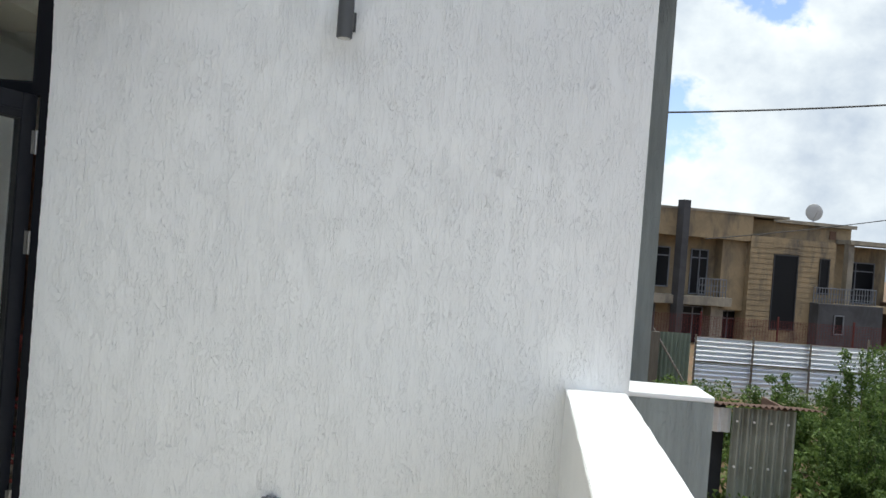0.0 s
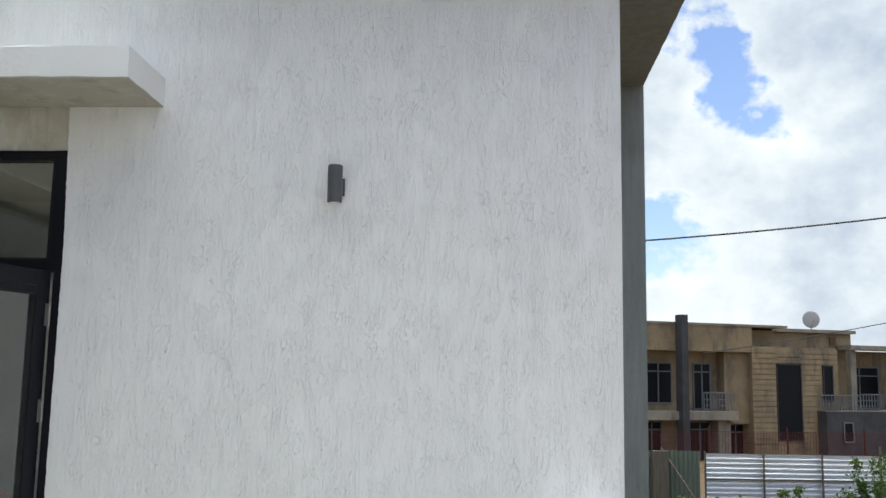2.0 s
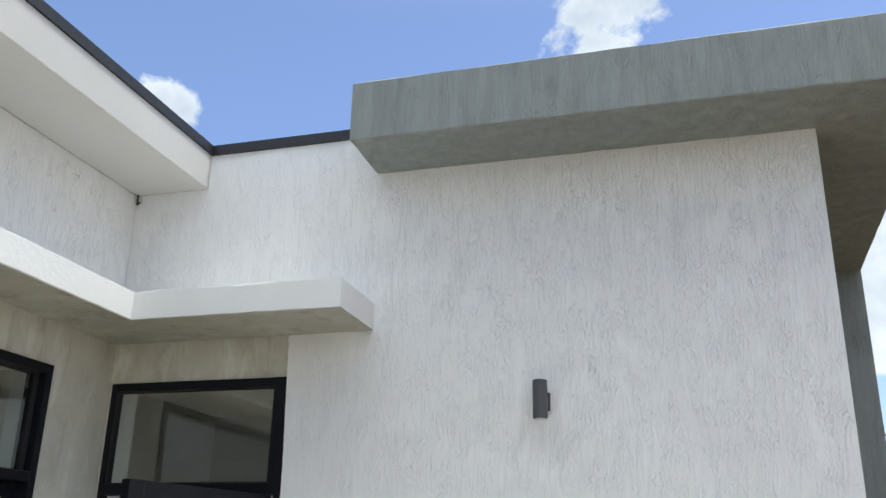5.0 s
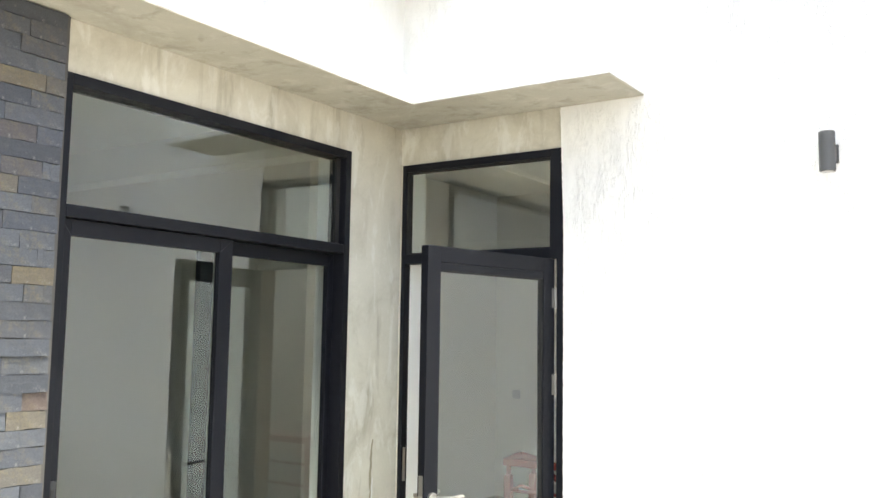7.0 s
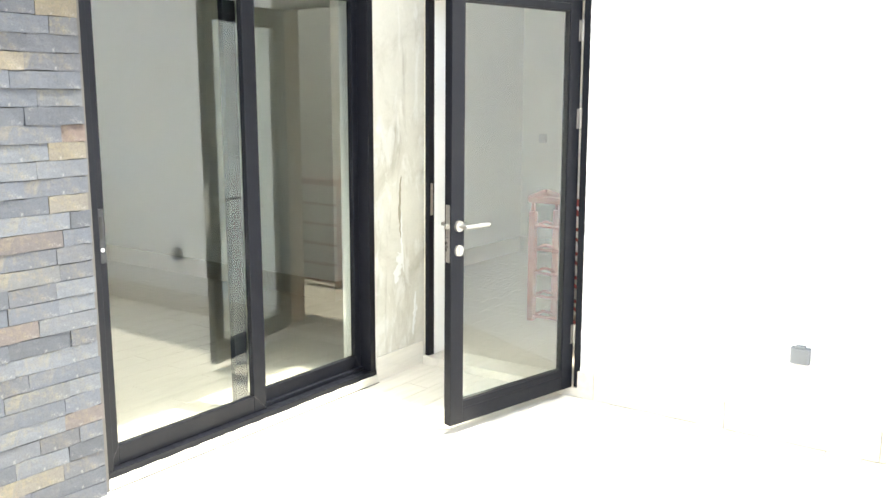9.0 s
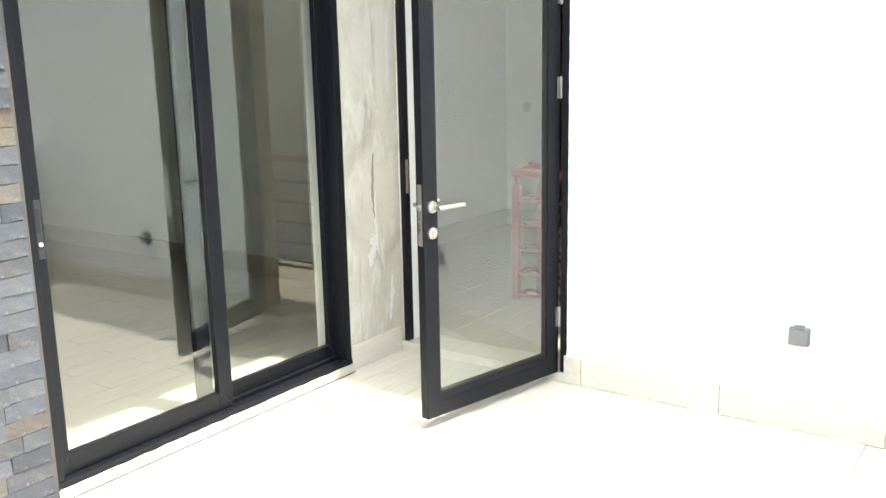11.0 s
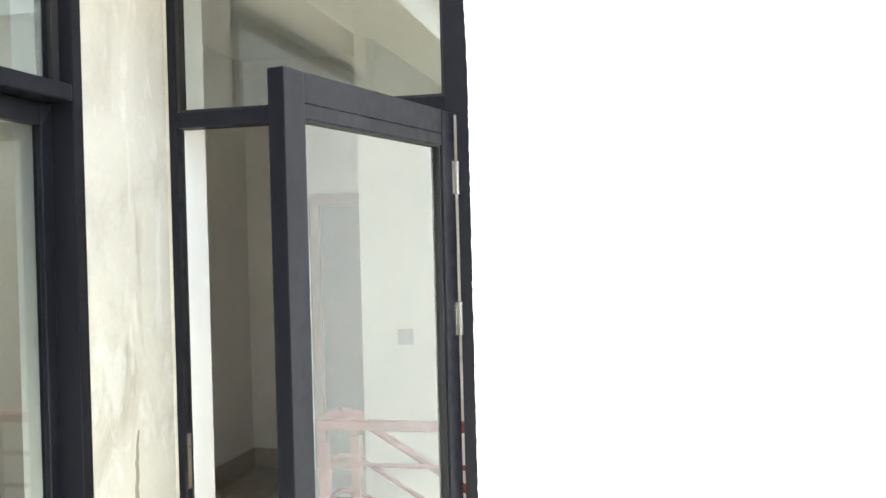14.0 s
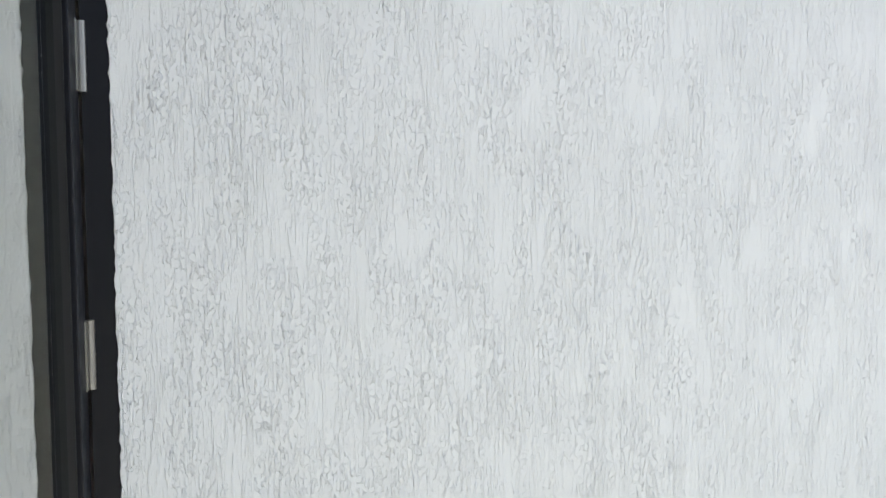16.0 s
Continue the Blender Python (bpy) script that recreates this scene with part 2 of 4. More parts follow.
WHITE = trowelled_plaster("white_scratched_render", (0.89, 0.89, 0.885), (0.865, 0.865, 0.86))
GREY = trowelled_plaster("grey_scratched_render", (0.30, 0.325, 0.312), (0.225, 0.245, 0.238))
# trim white dimmed to cream: stands in for weaker light under the roof overhang
SHADEDTRIM = smooth_paint("cream_shaded_trim_paint", (0.62, 0.605, 0.58), 0.65, 0.3)
TRIMWHITE = smooth_paint("white_masonry_paint", (0.83, 0.83, 0.815), 0.6, 0.9)
INNER = smooth_paint("interior_wall_paint", (0.82, 0.80, 0.75), 0.6, 0.1)
INWHITE = smooth_paint("interior_white_paint", (0.86, 0.86, 0.84), 0.6, 0.1)
CONCRETE = raw_concrete("raw_cement_render", (0.60, 0.575, 0.50), (0.45, 0.42, 0.345), (0.29, 0.26, 0.195))
BROWNCEM = raw_concrete("brown_cement_render", (0.58, 0.43, 0.30), (0.47, 0.34, 0.23), (0.36, 0.25, 0.16))
# the cement again, darkened so the canopy underside carries its shade in the colour
SHADEDCEM = raw_concrete("stained_shaded_concrete", (0.42, 0.40, 0.345), (0.32, 0.30, 0.25), (0.22, 0.20, 0.155), 0.12)
ALU = painted_metal("dark_powder_coated_aluminium", (0.0075, 0.0082, 0.0120), 0.42)
ALU.node_tree.nodes["Principled BSDF"].inputs["Specular IOR Level"].default_value = 0.2
LOCKGREY = painted_metal("dark_grey_lock_plastic", (0.022, 0.023, 0.027), 0.6)
GASKET = base_mat("black_rubber", (0.012, 0.012, 0.012), 0.7)[0]
STEEL = painted_metal("brushed_stainless_steel", (0.62, 0.60, 0.56), 0.32, 1.0)
HINGE = painted_metal("dull_steel_hinge", (0.36, 0.35, 0.335), 0.35, 1.0)
LAMPGREY = painted_metal("anthracite_lamp_metal", (0.085, 0.087, 0.092), 0.5)
PLASTIC = painted_metal("grey_plastic", (0.17, 0.18, 0.195), 0.55)
CAP = painted_metal("black_roof_edging", (0.018, 0.019, 0.023), 0.5)
GLASS = glass_mat("window_glass", (0.905, 0.965, 0.935))
TILE = tile_mat("cream_wood_grain_tile", (0.68, 0.64, 0.565), (0.60, 0.56, 0.485))
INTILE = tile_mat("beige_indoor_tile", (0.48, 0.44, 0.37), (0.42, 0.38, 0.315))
GROUT = smooth_paint("beige_grout", (0.33, 0.28, 0.22), 0.9)
SLATE = slate_mat("split_slate")
MORTAR = smooth_paint("dark_mortar", (0.09, 0.085, 0.08), 0.95)
REDMETAL = painted_metal("red_oxide_primer", (0.26, 0.050, 0.040), 0.55)
BROWNWOOD = wood_mat("brown_varnished_wood", (0.24, 0.10, 0.045), (0.13, 0.05, 0.025))
DARKWOOD = wood_mat("dark_varnished_wood", (0.07, 0.035, 0.025), (0.035, 0.018, 0.014))
SWITCH = base_mat("switch_plastic", (0.55, 0.55, 0.55), 0.4)[0]


# ---- mesh helpers ----
def box(bm, x0, x1, y0, y1, z0, z1):
    r = bmesh.ops.create_cube(bm, size=1.0)
    for v in r["verts"]:
        v.co = Vector(((x0 + x1) / 2 + v.co.x * (x1 - x0), (y0 + y1) / 2 + v.co.y * (y1 - y0), (z0 + z1) / 2 + v.co.z * (z1 - z0)))
    return r["verts"]


def boxes(*spans, bevel=0.0):
    bm = bmesh.new()
    for s in spans:
        box(bm, *s)
    if bevel:
        bmesh.ops.bevel(bm, geom=bm.edges[:], offset=bevel, segments=2, affect="EDGES", profile=0.6)
    return bm


def rod(bm, a, b, r, sides=12):
    a, b = Vector(a), Vector(b)
    turn = (b - a).to_track_quat("Z", "Y").to_matrix().to_4x4()
    bmesh.ops.create_cone(bm, cap_ends=True, segments=sides, radius1=r, radius2=r, depth=(b - a).length,
                          matrix=Matrix.Translation((a + b) / 2) @ turn)
    return bm


def finish(name, bm, material):
    me = bpy.data.meshes.new(name)
    bm.to_mesh(me)
    bm.free()
    me.materials.append(material)
    return me


def part(name, bm, material, parent=None, label=""):
    ob = new(name, finish(name, bm, material))
    if parent is not None:
        ob.parent = parent
    if label:
        tagged(ob, label)
    return ob


def structure(name, bm, material, label, category):
    return tagged(part(name, bm, material), label, category, kind="structure")


def thing(name, at, label, category, group="", rz=0.0, kind=""):
    ob = new(name)
    ob.matrix_basis = pose(*at, 0, 0, rz)
    ob.empty_display_size = 0.1
    return tagged(ob, label, category, group, kind)


def uneven(bm, step, amount, seed):
    """Cuts long edges into short ones and shakes the vertices: hand-made plaster edges."""
    for axis in range(3):
        lo = min(v.co[axis] for v in bm.verts)
        hi = max(v.co[axis] for v in bm.verts)
        for i in range(1, int((hi - lo) / step)):
            at, no = [0, 0, 0], [0, 0, 0]
            at[axis], no[axis] = lo + i * step, 1
            bmesh.ops.bisect_plane(bm, geom=bm.verts[:] + bm.edges[:] + bm.faces[:], plane_co=at, plane_no=no)
    rnd = random.Random(seed)
    for v in bm.verts:
        v.co += Vector((rnd.uniform(-amount, amount), rnd.uniform(-amount, amount), rnd.uniform(-amount, amount)))


# ---- walls of the terrace ----
# wall along the terrace with the glazed door: cement core, white render in front of it
core = boxes((1.07, 3.69, 0.005, 0.19, -2.9, 4.0), (-0.19, 1.07, 0.012, 0.19, 2.735, 4.0), (-0.19, 0.018, 0.012, 0.19, -2.9, 2.735),
             (0.018, 1.07, 0.012, 0.19, -2.9, -0.05))
wall_north = structure("wall_north", core, CONCRETE, "raw cement wall around the glazed door under the canopy", "wall")
bm = bmesh.new()
rows = 320
zs = [3.815 * i / rows for i in range(rows + 1)]
rnd = random.Random(4)
left = [1.066 + rnd.uniform(-0.0016, 0.0016) + 0.0012 * noise.noise(Vector((0, 0, z * 4))) for z in zs]
for y in (-0.006, 0.01):
    for i, z in enumerate(zs):
        bm.verts.new((left[i] - max(0.0, z - 2.3) * 0.03 if z < 2.94 else 1.05, y, z))
        bm.verts.new((3.697, y, z))
bm.verts.ensure_lookup_table()
k = 2 * (rows + 1)
for i in range(rows):
    a = 2 * i
    bm.faces.new([bm.verts[j] for j in (a, a + 1, a + 3, a + 2)])
    bm.faces.new([bm.verts[j] for j in (a, a + 2, a + 2 + k, a + k)])
    bm.faces.new([bm.verts[j] for j in (a + 1, a + 1 + k, a + 3 + k, a + 3)])
bm.faces.new([bm.verts[j] for j in (2 * rows, 2 * rows + 1, 2 * rows + 1 + k, 2 * rows + k)])
box(bm, 0.0, 1.05, -0.006, 0.01, 3.02, 4.04)
box(bm, 1.05, 3.697, -0.006, 0.01, 3.815, 4.04)
structure("wall_north_render", bm, WHITE, "white scratched render on the terrace wall", "wall")
bm = boxes((0.482, 1.494, -0.02, 0.2, 4.04, 4.10), (1.494, 3.7, 0.02, 0.2, 3.98, 4.10))
structure("trim_north", bm, CAP, "black metal edging along the roof", "trim")

# wall with the sliding window
core = boxes((-0.19, 0.0, -0.462, 0.012, -2.9, 4.0), (-0.19, 0.0, -2.2, -0.462, 2.735, 4.0), (-0.19, 0.0, -2.2, -0.462, -2.9, 0.0),
             (-0.19, 0.0, -7.0, -2.2, -2.9, 4.0))
structure("wall_west", core, CONCRETE, "raw cement wall around the sliding window", "wall")
structure("wall_west_render", boxes((0.0, 0.012, -7.0, -0.006, 3.02, 3.83)), WHITE, "white scratched render above the canopy", "wall")
# dried cement splashes and a drip on the pier between window and door
DRIP = smooth_paint("brown_cement_drip", (0.30, 0.27, 0.20), 0.9, 0.5)
SPLASH = smooth_paint("white_plaster_splash", (0.70, 0.70, 0.67), 0.85, 0.8)


def smear(y, z0, z1, width, mat, seed, label):
    """A thin uneven lick of plaster that tapers to both ends."""
    rnd = random.Random(seed)
    bm = bmesh.new()
    rows = 14
    ring = []
    for i in range(rows + 1):
        f = i / rows
        w = width * (0.25 + 0.75 * math.sin(math.pi * min(1.0, max(0.0, f))) ** 0.6) * rnd.uniform(0.6, 1.15) / 2
        mid = y + width * 0.3 * math.sin(f * 4.0 + seed) + rnd.uniform(-0.15, 0.15) * width
        z = z0 + (z1 - z0) * f
        ring.append([bm.verts.new((x, yy, z)) for x, yy in ((-0.002, mid - w), (0.0022, mid - w * 0.55), (0.0022, mid + w * 0.55), (-0.002, mid + w))])
    for a, b in zip(ring, ring[1:]):
        for k in range(3):
            bm.faces.new((a[k], a[k + 1], b[k + 1], b[k]))
    bmesh.ops.recalc_face_normals(bm, faces=bm.faces)
    tagged(part("plaster_smear", bm, mat), label, "stain", kind="structure")


smear(-0.215, 0.80, 1.16, 0.028, DRIP, 3, "brown cement drip on the raw pier")
smear(-0.245, 0.54, 0.72, 0.085, SPLASH, 5, "white plaster splash on the raw pier")
smear(-0.20, 0.60, 0.95, 0.03, SPLASH, 8, "white plaster splash on the raw pier")
smear(-0.085, 0.20, 0.46, 0.045, SPLASH, 11, "white plaster splash on the raw pier")
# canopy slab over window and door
# underside in the darker cement copy: its shade is painted in
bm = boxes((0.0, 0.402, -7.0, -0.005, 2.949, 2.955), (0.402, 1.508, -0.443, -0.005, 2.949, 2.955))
structure("canopy_soffit", bm, SHADEDCEM, "stained raw cement underside of the canopy, shade in its colour", "canopy")
bm = bmesh.new()
outline = [(0.0, -7.0), (0.402, -7.0), (0.402, -0.445), (1.51, -0.445), (1.51, -0.0), (0.0, 0.0)]
base = [bm.verts.new((x, y, 2.955)) for x, y in outline]
top = bm.faces.new(base)
ext = bmesh.ops.extrude_face_region(bm, geom=[top])
for v in ext["geom"]:
    if isinstance(v, bmesh.types.BMVert):
        v.co.z = 3.098
bmesh.ops.recalc_face_normals(bm, faces=bm.faces)
bmesh.ops.bevel(bm, geom=[e for e in bm.edges if all(v.co.z > 3.0 for v in e.verts)], offset=0.008, segments=2, affect="EDGES")
uneven(bm, 0.09, 0.0022, 31)
structure("canopy", bm, TRIMWHITE, "white painted concrete canopy slab over window and door", "canopy")
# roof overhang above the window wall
structure("roof_soffit", boxes((0.012, 0.472, -7.0, -0.006, 3.832, 4.043), bevel=0.004), SHADEDTRIM, "off-white roof overhang with flat soffit, toned down for shade", "roof")
structure("roof_edging", boxes((0.395, 0.482, -7.0, 0.1, 4.043, 4.10)), CAP, "black metal edging of the roof overhang", "trim")
# grey beam and side overhang
bm = bmesh.new()
outline = [(1.494, -0.42), (4.16, -0.42), (4.21, 2.31), (3.4, 2.31), (3.4, 0.0), (1.494, 0.0)]
f = bm.faces.new([bm.verts.new((x, y, 3.817)) for x, y in outline])
ext = bmesh.ops.extrude_face_region(bm, geom=[f])
for v in ext["geom"]:
    if isinstance(v, bmesh.types.BMVert):
        v.co.z = 4.14
bmesh.ops.recalc_face_normals(bm, faces=bm.faces)
bmesh.ops.bevel(bm, geom=[e for e in bm.edges], offset=0.006, segments=1, affect="EDGES")
uneven(bm, 0.12, 0.002, 32)
structure("roof_beam", bm, GREY, "grey scratched render beam under the roof edge", "beam")
structure("wall_side", boxes((3.3, 4.21, 2.31, 6.0, -2.9, 4.0)), GREY, "grey rendered side wall of the house", "wall")
structure("wall_return", boxes((3.4, 3.69, 0.25, 2.31, -2.9, 3.817)), GREY, "grey rendered return wall", "wall")
# parapets
bm = boxes((3.428, 3.688, -7.0, -0.006, -0.05, 1.055))
for v in bm.verts:
    if v.co.y < -1:
        v.co.x -= 0.36
bmesh.ops.recalc_face_normals(bm, faces=bm.faces)
bmesh.ops.bevel(bm, geom=bm.edges[:], offset=0.005, segments=1, affect="EDGES")
uneven(bm, 0.12, 0.0015, 33)
structure("parapet", bm, WHITE, "white rendered terrace parapet", "parapet")
structure("parapet_outer", boxes((3.70, 4.085, 0.09, 0.42, -2.9, 1.028)), GREY, "grey rendered outer parapet block", "parapet")
bm = boxes((3.698, 4.087, 0.087, 0.422, 1.028, 1.052), bevel=0.006)
structure("parapet_coping", bm, TRIMWHITE, "white painted top of the outer parapet", "parapet")
structure("wall_south", boxes((0.0, 3.4, -7.25, -7.0, -0.05, 4.6)), WHITE, "white rendered wall closing the terrace", "wall")
structure("terrace_slab", boxes((0.0, 3.69, -7.25, 0.005, -2.9, -0.008)), GROUT, "cement bed of the terrace tiles", "floor")

# ---- rooms behind the glass ----
FZ = 0.05
structure("floor_inside", boxes((-6.0, -0.0, -7.0, 0.19, -0.3, FZ - 0.006), (-6.0, 4.0, 0.19, 1.2, -0.3, FZ - 0.006), (-6.0, 0.30, 1.2, 3.6, -0.3, FZ - 0.006)),
          GROUT, "cement bed of the indoor tiles", "floor")
structure("wall_room", boxes((-6.0, -1.40, 0.75, 0.95, 0.0, 3.3), (-1.55, -1.40, 0.95, 3.6, 0.0, 3.3)), INNER, "plain painted indoor wall", "wall")
structure("wall_hall", boxes((-1.55, -0.86, 3.54, 3.75, 0.0, 3.3), (-0.02, 3.4, 3.54, 3.75, 0.0, 3.3), (-0.86, -0.02, 3.54, 3.75, 2.06, 3.3)), INNER,
          "plain painted hall wall with a doorway", "wall")
structure("wall_stair", boxes((0.04, 3.4, 1.93, 2.08, -2.9, 3.3)), INWHITE, "white painted stairwell wall", "wall")
structure("wall_closing", boxes((-6.2, -6.0, -7.0, 1.0, -0.3, 3.9), (-6.2, 0.0, -7.25, -7.0, -0.3, 3.9), (3.25, 3.4, 0.25, 1.93, -2.9, 3.3)), INNER, "plain painted indoor wall closing the rooms", "wall")
# the shaft over the stairs is an unseen addition that brightens the stairwell
structure("ceiling", boxes((-6.2, -0.25, -7.2, 0.25, 3.15, 3.3), (-6.2, 1.7, 0.25, 3.75, 3.15, 3.3), (1.7, 3.2, 0.25, 0.5, 3.15, 3.3), (1.7, 3.2, 1.8, 3.75, 3.15, 3.3), (3.2, 3.4, 0.25, 3.75, 3.15, 3.3), (1.6, 1.7, 0.4, 1.9, 3.3, 3.9), (3.2, 3.3, 0.4, 1.9, 3.3, 3.9), (1.7, 3.2, 0.4, 0.5, 3.3, 3.9), (1.7, 3.2, 1.8, 1.9, 3.3, 3.9), (-0.16, 0.04, 0.25, 3.54, 2.9, 3.15), (-6.2, -0.25, 0.05, 0.25, 2.9, 3.15)),
          INWHITE, "white flat ceiling with downstand beams and an added, unseen light shaft", "ceiling")
# roof left open above the added light shaft
structure("roof", boxes((-6.3, 0.012, -7.25, 0.3, 3.9, 4.0), (-6.3, 1.7, 0.2, 6.0, 3.9, 4.05), (1.7, 3.2, 0.2, 0.5, 3.9, 4.05), (1.7, 3.2, 1.8, 6.0, 3.9, 4.05), (3.2, 4.0, 0.2, 6.0, 3.9, 4.05)), CAP, "flat dark roof", "roof")
structure("reveal_door", boxes((-0.19, 0.050, 0.052, 0.195, FZ, 2.75)), INWHITE, "white plastered door reveal", "wall")
structure("reveal_hinge_side", boxes((1.02, 1.10, 0.075, 0.195, FZ, 2.75)), BROWNCEM, "bare brown cement door reveal", "wall")
structure("reveal_window", boxes((-0.195, -0.115, -0.505, -0.40, FZ, 2.75), (-0.195, -0.115, -2.255, -2.165, FZ, 2.75)), INWHITE, "white plastered window reveal", "wall")
bm = boxes((-6.0, -1.40, 0.735, 0.75, FZ, FZ + 0.15), (-1.40, -1.385, 0.735, 3.54, FZ, FZ + 0.15), (-1.385, -0.94, 3.525, 3.54, FZ, FZ + 0.15),
           (0.04, 0.30, 1.915, 1.93, FZ, FZ + 0.15))
structure("baseboard_inside", bm, INTILE, "beige tile skirting along the indoor walls", "baseboard")

# inner door at the end of the hall
door = thing("interior_door", (-0.39, 3.54, FZ), "closed dark wooden door in a reddish brown frame", "door")
part("door_frame", boxes((-0.50, -0.42, -0.03, 0.05, 0, 2.06), (0.42, 0.50, -0.03, 0.05, 0, 2.06), (-0.50, 0.50, -0.031, 0.049, 1.98, 2.07), bevel=0.005), BROWNWOOD, door, "reddish brown frame")
part("door_panel", boxes((-0.42, 0.42, 0.0, 0.04, 0.005, 1.98), bevel=0.003), DARKWOOD, door)
bm = bmesh.new()
rod(bm, (0.34, -0.05, 1.0), (0.22, -0.05, 1.0), 0.009)
rod(bm, (0.34, 0.0, 1.0), (0.34, -0.05, 1.0), 0.012)
part("door_handle", bm, STEEL, door)


def light_switch(at, rz):
    s = thing("light_switch", at, "grey plastic light switch on the wall", "switch", "light switches", rz)
    part("cover_plate", boxes((-0.043, 0.043, -0.011, 0.0, -0.043, 0.043), bevel=0.004), SWITCH, s)
    part("rocker", boxes((-0.028, 0.028, -0.016, -0.008, -0.028, 0.028), bevel=0.003), SWITCH, s)


light_switch((-1.165, 3.54, 1.19), 0)
light_switch((0.29, 1.93, 1.225), 0)

# stairs going down behind the guard rail
stairs = thing("staircase", (0.30, 1.2, -2.9), "tiled staircase going down beside the stairwell wall", "stairs")
for i in range(10):
    part("step", boxes((i * 0.28, i * 0.28 + 0.30, 0.02, 0.72, 0.0, 2.9 - 0.17 * (i + 1))), TILE, stairs)

rail = thing("stair_railing", (0.11, 1.13, FZ - 0.025), "red primed steel stair railing with flat bars", "railing")
for x, y, h in ((0.0, 0.0, 0.80), (0.10, 0.16, 0.80), (1.4, 0.0, 0.86), (2.7, 0.0, 0.86)):
    bm = boxes((x - 0.024, x + 0.024, y - 0.024, y + 0.024, 0.0, h), bevel=0.004)
    box(bm, x - 0.012, x + 0.012, y - 0.012, y + 0.012, h, h + 0.07)
    part("post", bm, REDMETAL, rail)
part("handrail", boxes((-0.03, 2.75, -0.03, 0.03, 0.86, 0.905), bevel=0.008), REDMETAL, rail)
bm = bmesh.new()
rod(bm, (-0.02, -0.01, 0.885), (0.05, 0.07, 0.925), 0.026)
rod(bm, (0.05, 0.07, 0.925), (0.13, 0.17, 0.885), 0.026)
part("handrail_turn", bm, REDMETAL, rail)
for z in (0.70, 0.535, 0.37, 0.205, 0.06):
    bm = bmesh.new()
    rod(bm, (0.0, 0.0, z), (2.7, 0.0, z), 0.012, 8)
    part("bar", bm, REDMETAL, rail)
    bm = bmesh.new()
    rod(bm, (0.0, 0.0, z - 0.01), (0.05, 0.08, z + 0.02), 0.012, 8)
    rod(bm, (0.05, 0.08, z + 0.02), (0.10, 0.16, z - 0.01), 0.012, 8)
    part("bar_link", bm, REDMETAL, rail)
for z in (0.885, 0.70, 0.535, 0.37, 0.205):
    bm = bmesh.new()
    rod(bm, (0.10, 0.16, z), (2.6, 0.16, z - 1.52), 0.02 if z > 0.8 else 0.012, 8)
    part("sloping_bar", bm, REDMETAL, rail)

# ---- glazed door ----
dframe = thing("door_1", (0.018, 0.0, 0.05), "dark aluminium door frame with fanlight beside the corner", "door", kind="structure")
W, Y0, Y1, H = 1.017, 0.0, 0.07, 2.683
part("jamb", boxes((0.0, 0.028, Y0, 0.045, 0, H), bevel=0.004), ALU, dframe)
part("jamb", boxes((W - 0.008, W + 0.047, Y0 - 0.004, Y1, 0, 2.10), (W - 0.045, W + 0.047, Y0 - 0.004, Y1, 2.10, H)), ALU, dframe)
part("head", boxes((0.028, W - 0.045, Y0, Y1, H - 0.042, H), bevel=0.004), ALU, dframe)
part("transom", boxes((0.028, W - 0.045, Y0, Y1, 2.10, 2.155), bevel=0.004), ALU, dframe)
part("glazing_bead", boxes((0.028, 0.040, 0.012, 0.055, 2.155, H - 0.042), (W - 0.057, W - 0.045, 0.012, 0.055, 2.155, H - 0.042),
                           (0.040, W - 0.057, 0.012, 0.055, 2.155, 2.163), (0.040, W - 0.057, 0.012, 0.055, H - 0.05, H - 0.042)), GASKET, dframe)
pane = part("pane", boxes((0.034, W - 0.051, 0.030, 0.036, 2.157, H - 0.044)), GLASS, dframe)
pane.visible_shadow = False
part("rebate", boxes((0.0, 0.030, 0.0452, 0.050, 0, 2.10), (W - 0.0105, W - 0.007, 0.05, Y1, 0, 2.10)), GASKET, dframe)
part("strike_plate", boxes((0.027, 0.031, 0.015, 0.035, 0.86, 1.05)), STEEL, dframe)
structure("door_threshold", boxes((0.0, 1.07, -0.012, 0.30, -0.05, 0.047), bevel=0.003), TILE, "cream tiled door step", "threshold")

leaf = thing("glass_door_leaf", (1.022, -0.010, 0.05), "open outward-swinging glass door with dark aluminium frame", "door", rz=77.3)
LW, LH, T = 0.90, 2.095, 0.046
SF, SW, TR, RB = 0.082, 0.092, 0.11, 0.074
part("stile", boxes((-LW, -LW + SF, 0, T, 0, LH), bevel=0.003), ALU, leaf)
part("stile", boxes((-SW, -0.004, 0, T, 0, LH), bevel=0.003), ALU, leaf)
part("top_rail", boxes((-LW + SF, -SW, 0.001, T, LH - RB, LH), bevel=0.003), ALU, leaf)
part("bottom_rail", boxes((-LW + SF, -SW, 0.001, T, 0, RB), bevel=0.003), ALU, leaf)
part("rail_bead", boxes((-LW + SF, -SW, 0.0018, T - 0.002, LH - TR, LH - RB - 0.001), bevel=0.002), ALU, leaf)
part("rail_bead", boxes((-LW + SF, -SW, 0.0018, T - 0.002, RB + 0.001, TR), bevel=0.002), ALU, leaf)
part("glazing_bead", boxes((-LW + SF, -LW + SF + 0.005, 0.008, T - 0.008, TR, LH - TR), (-SW - 0.006, -SW, 0.008, T - 0.008, TR, LH - TR),
                           (-LW + SF, -SW, 0.008, T - 0.008, TR, TR + 0.006), (-LW + SF, -SW, 0.008, T - 0.008, LH - TR - 0.006, LH - TR)), GASKET, leaf)
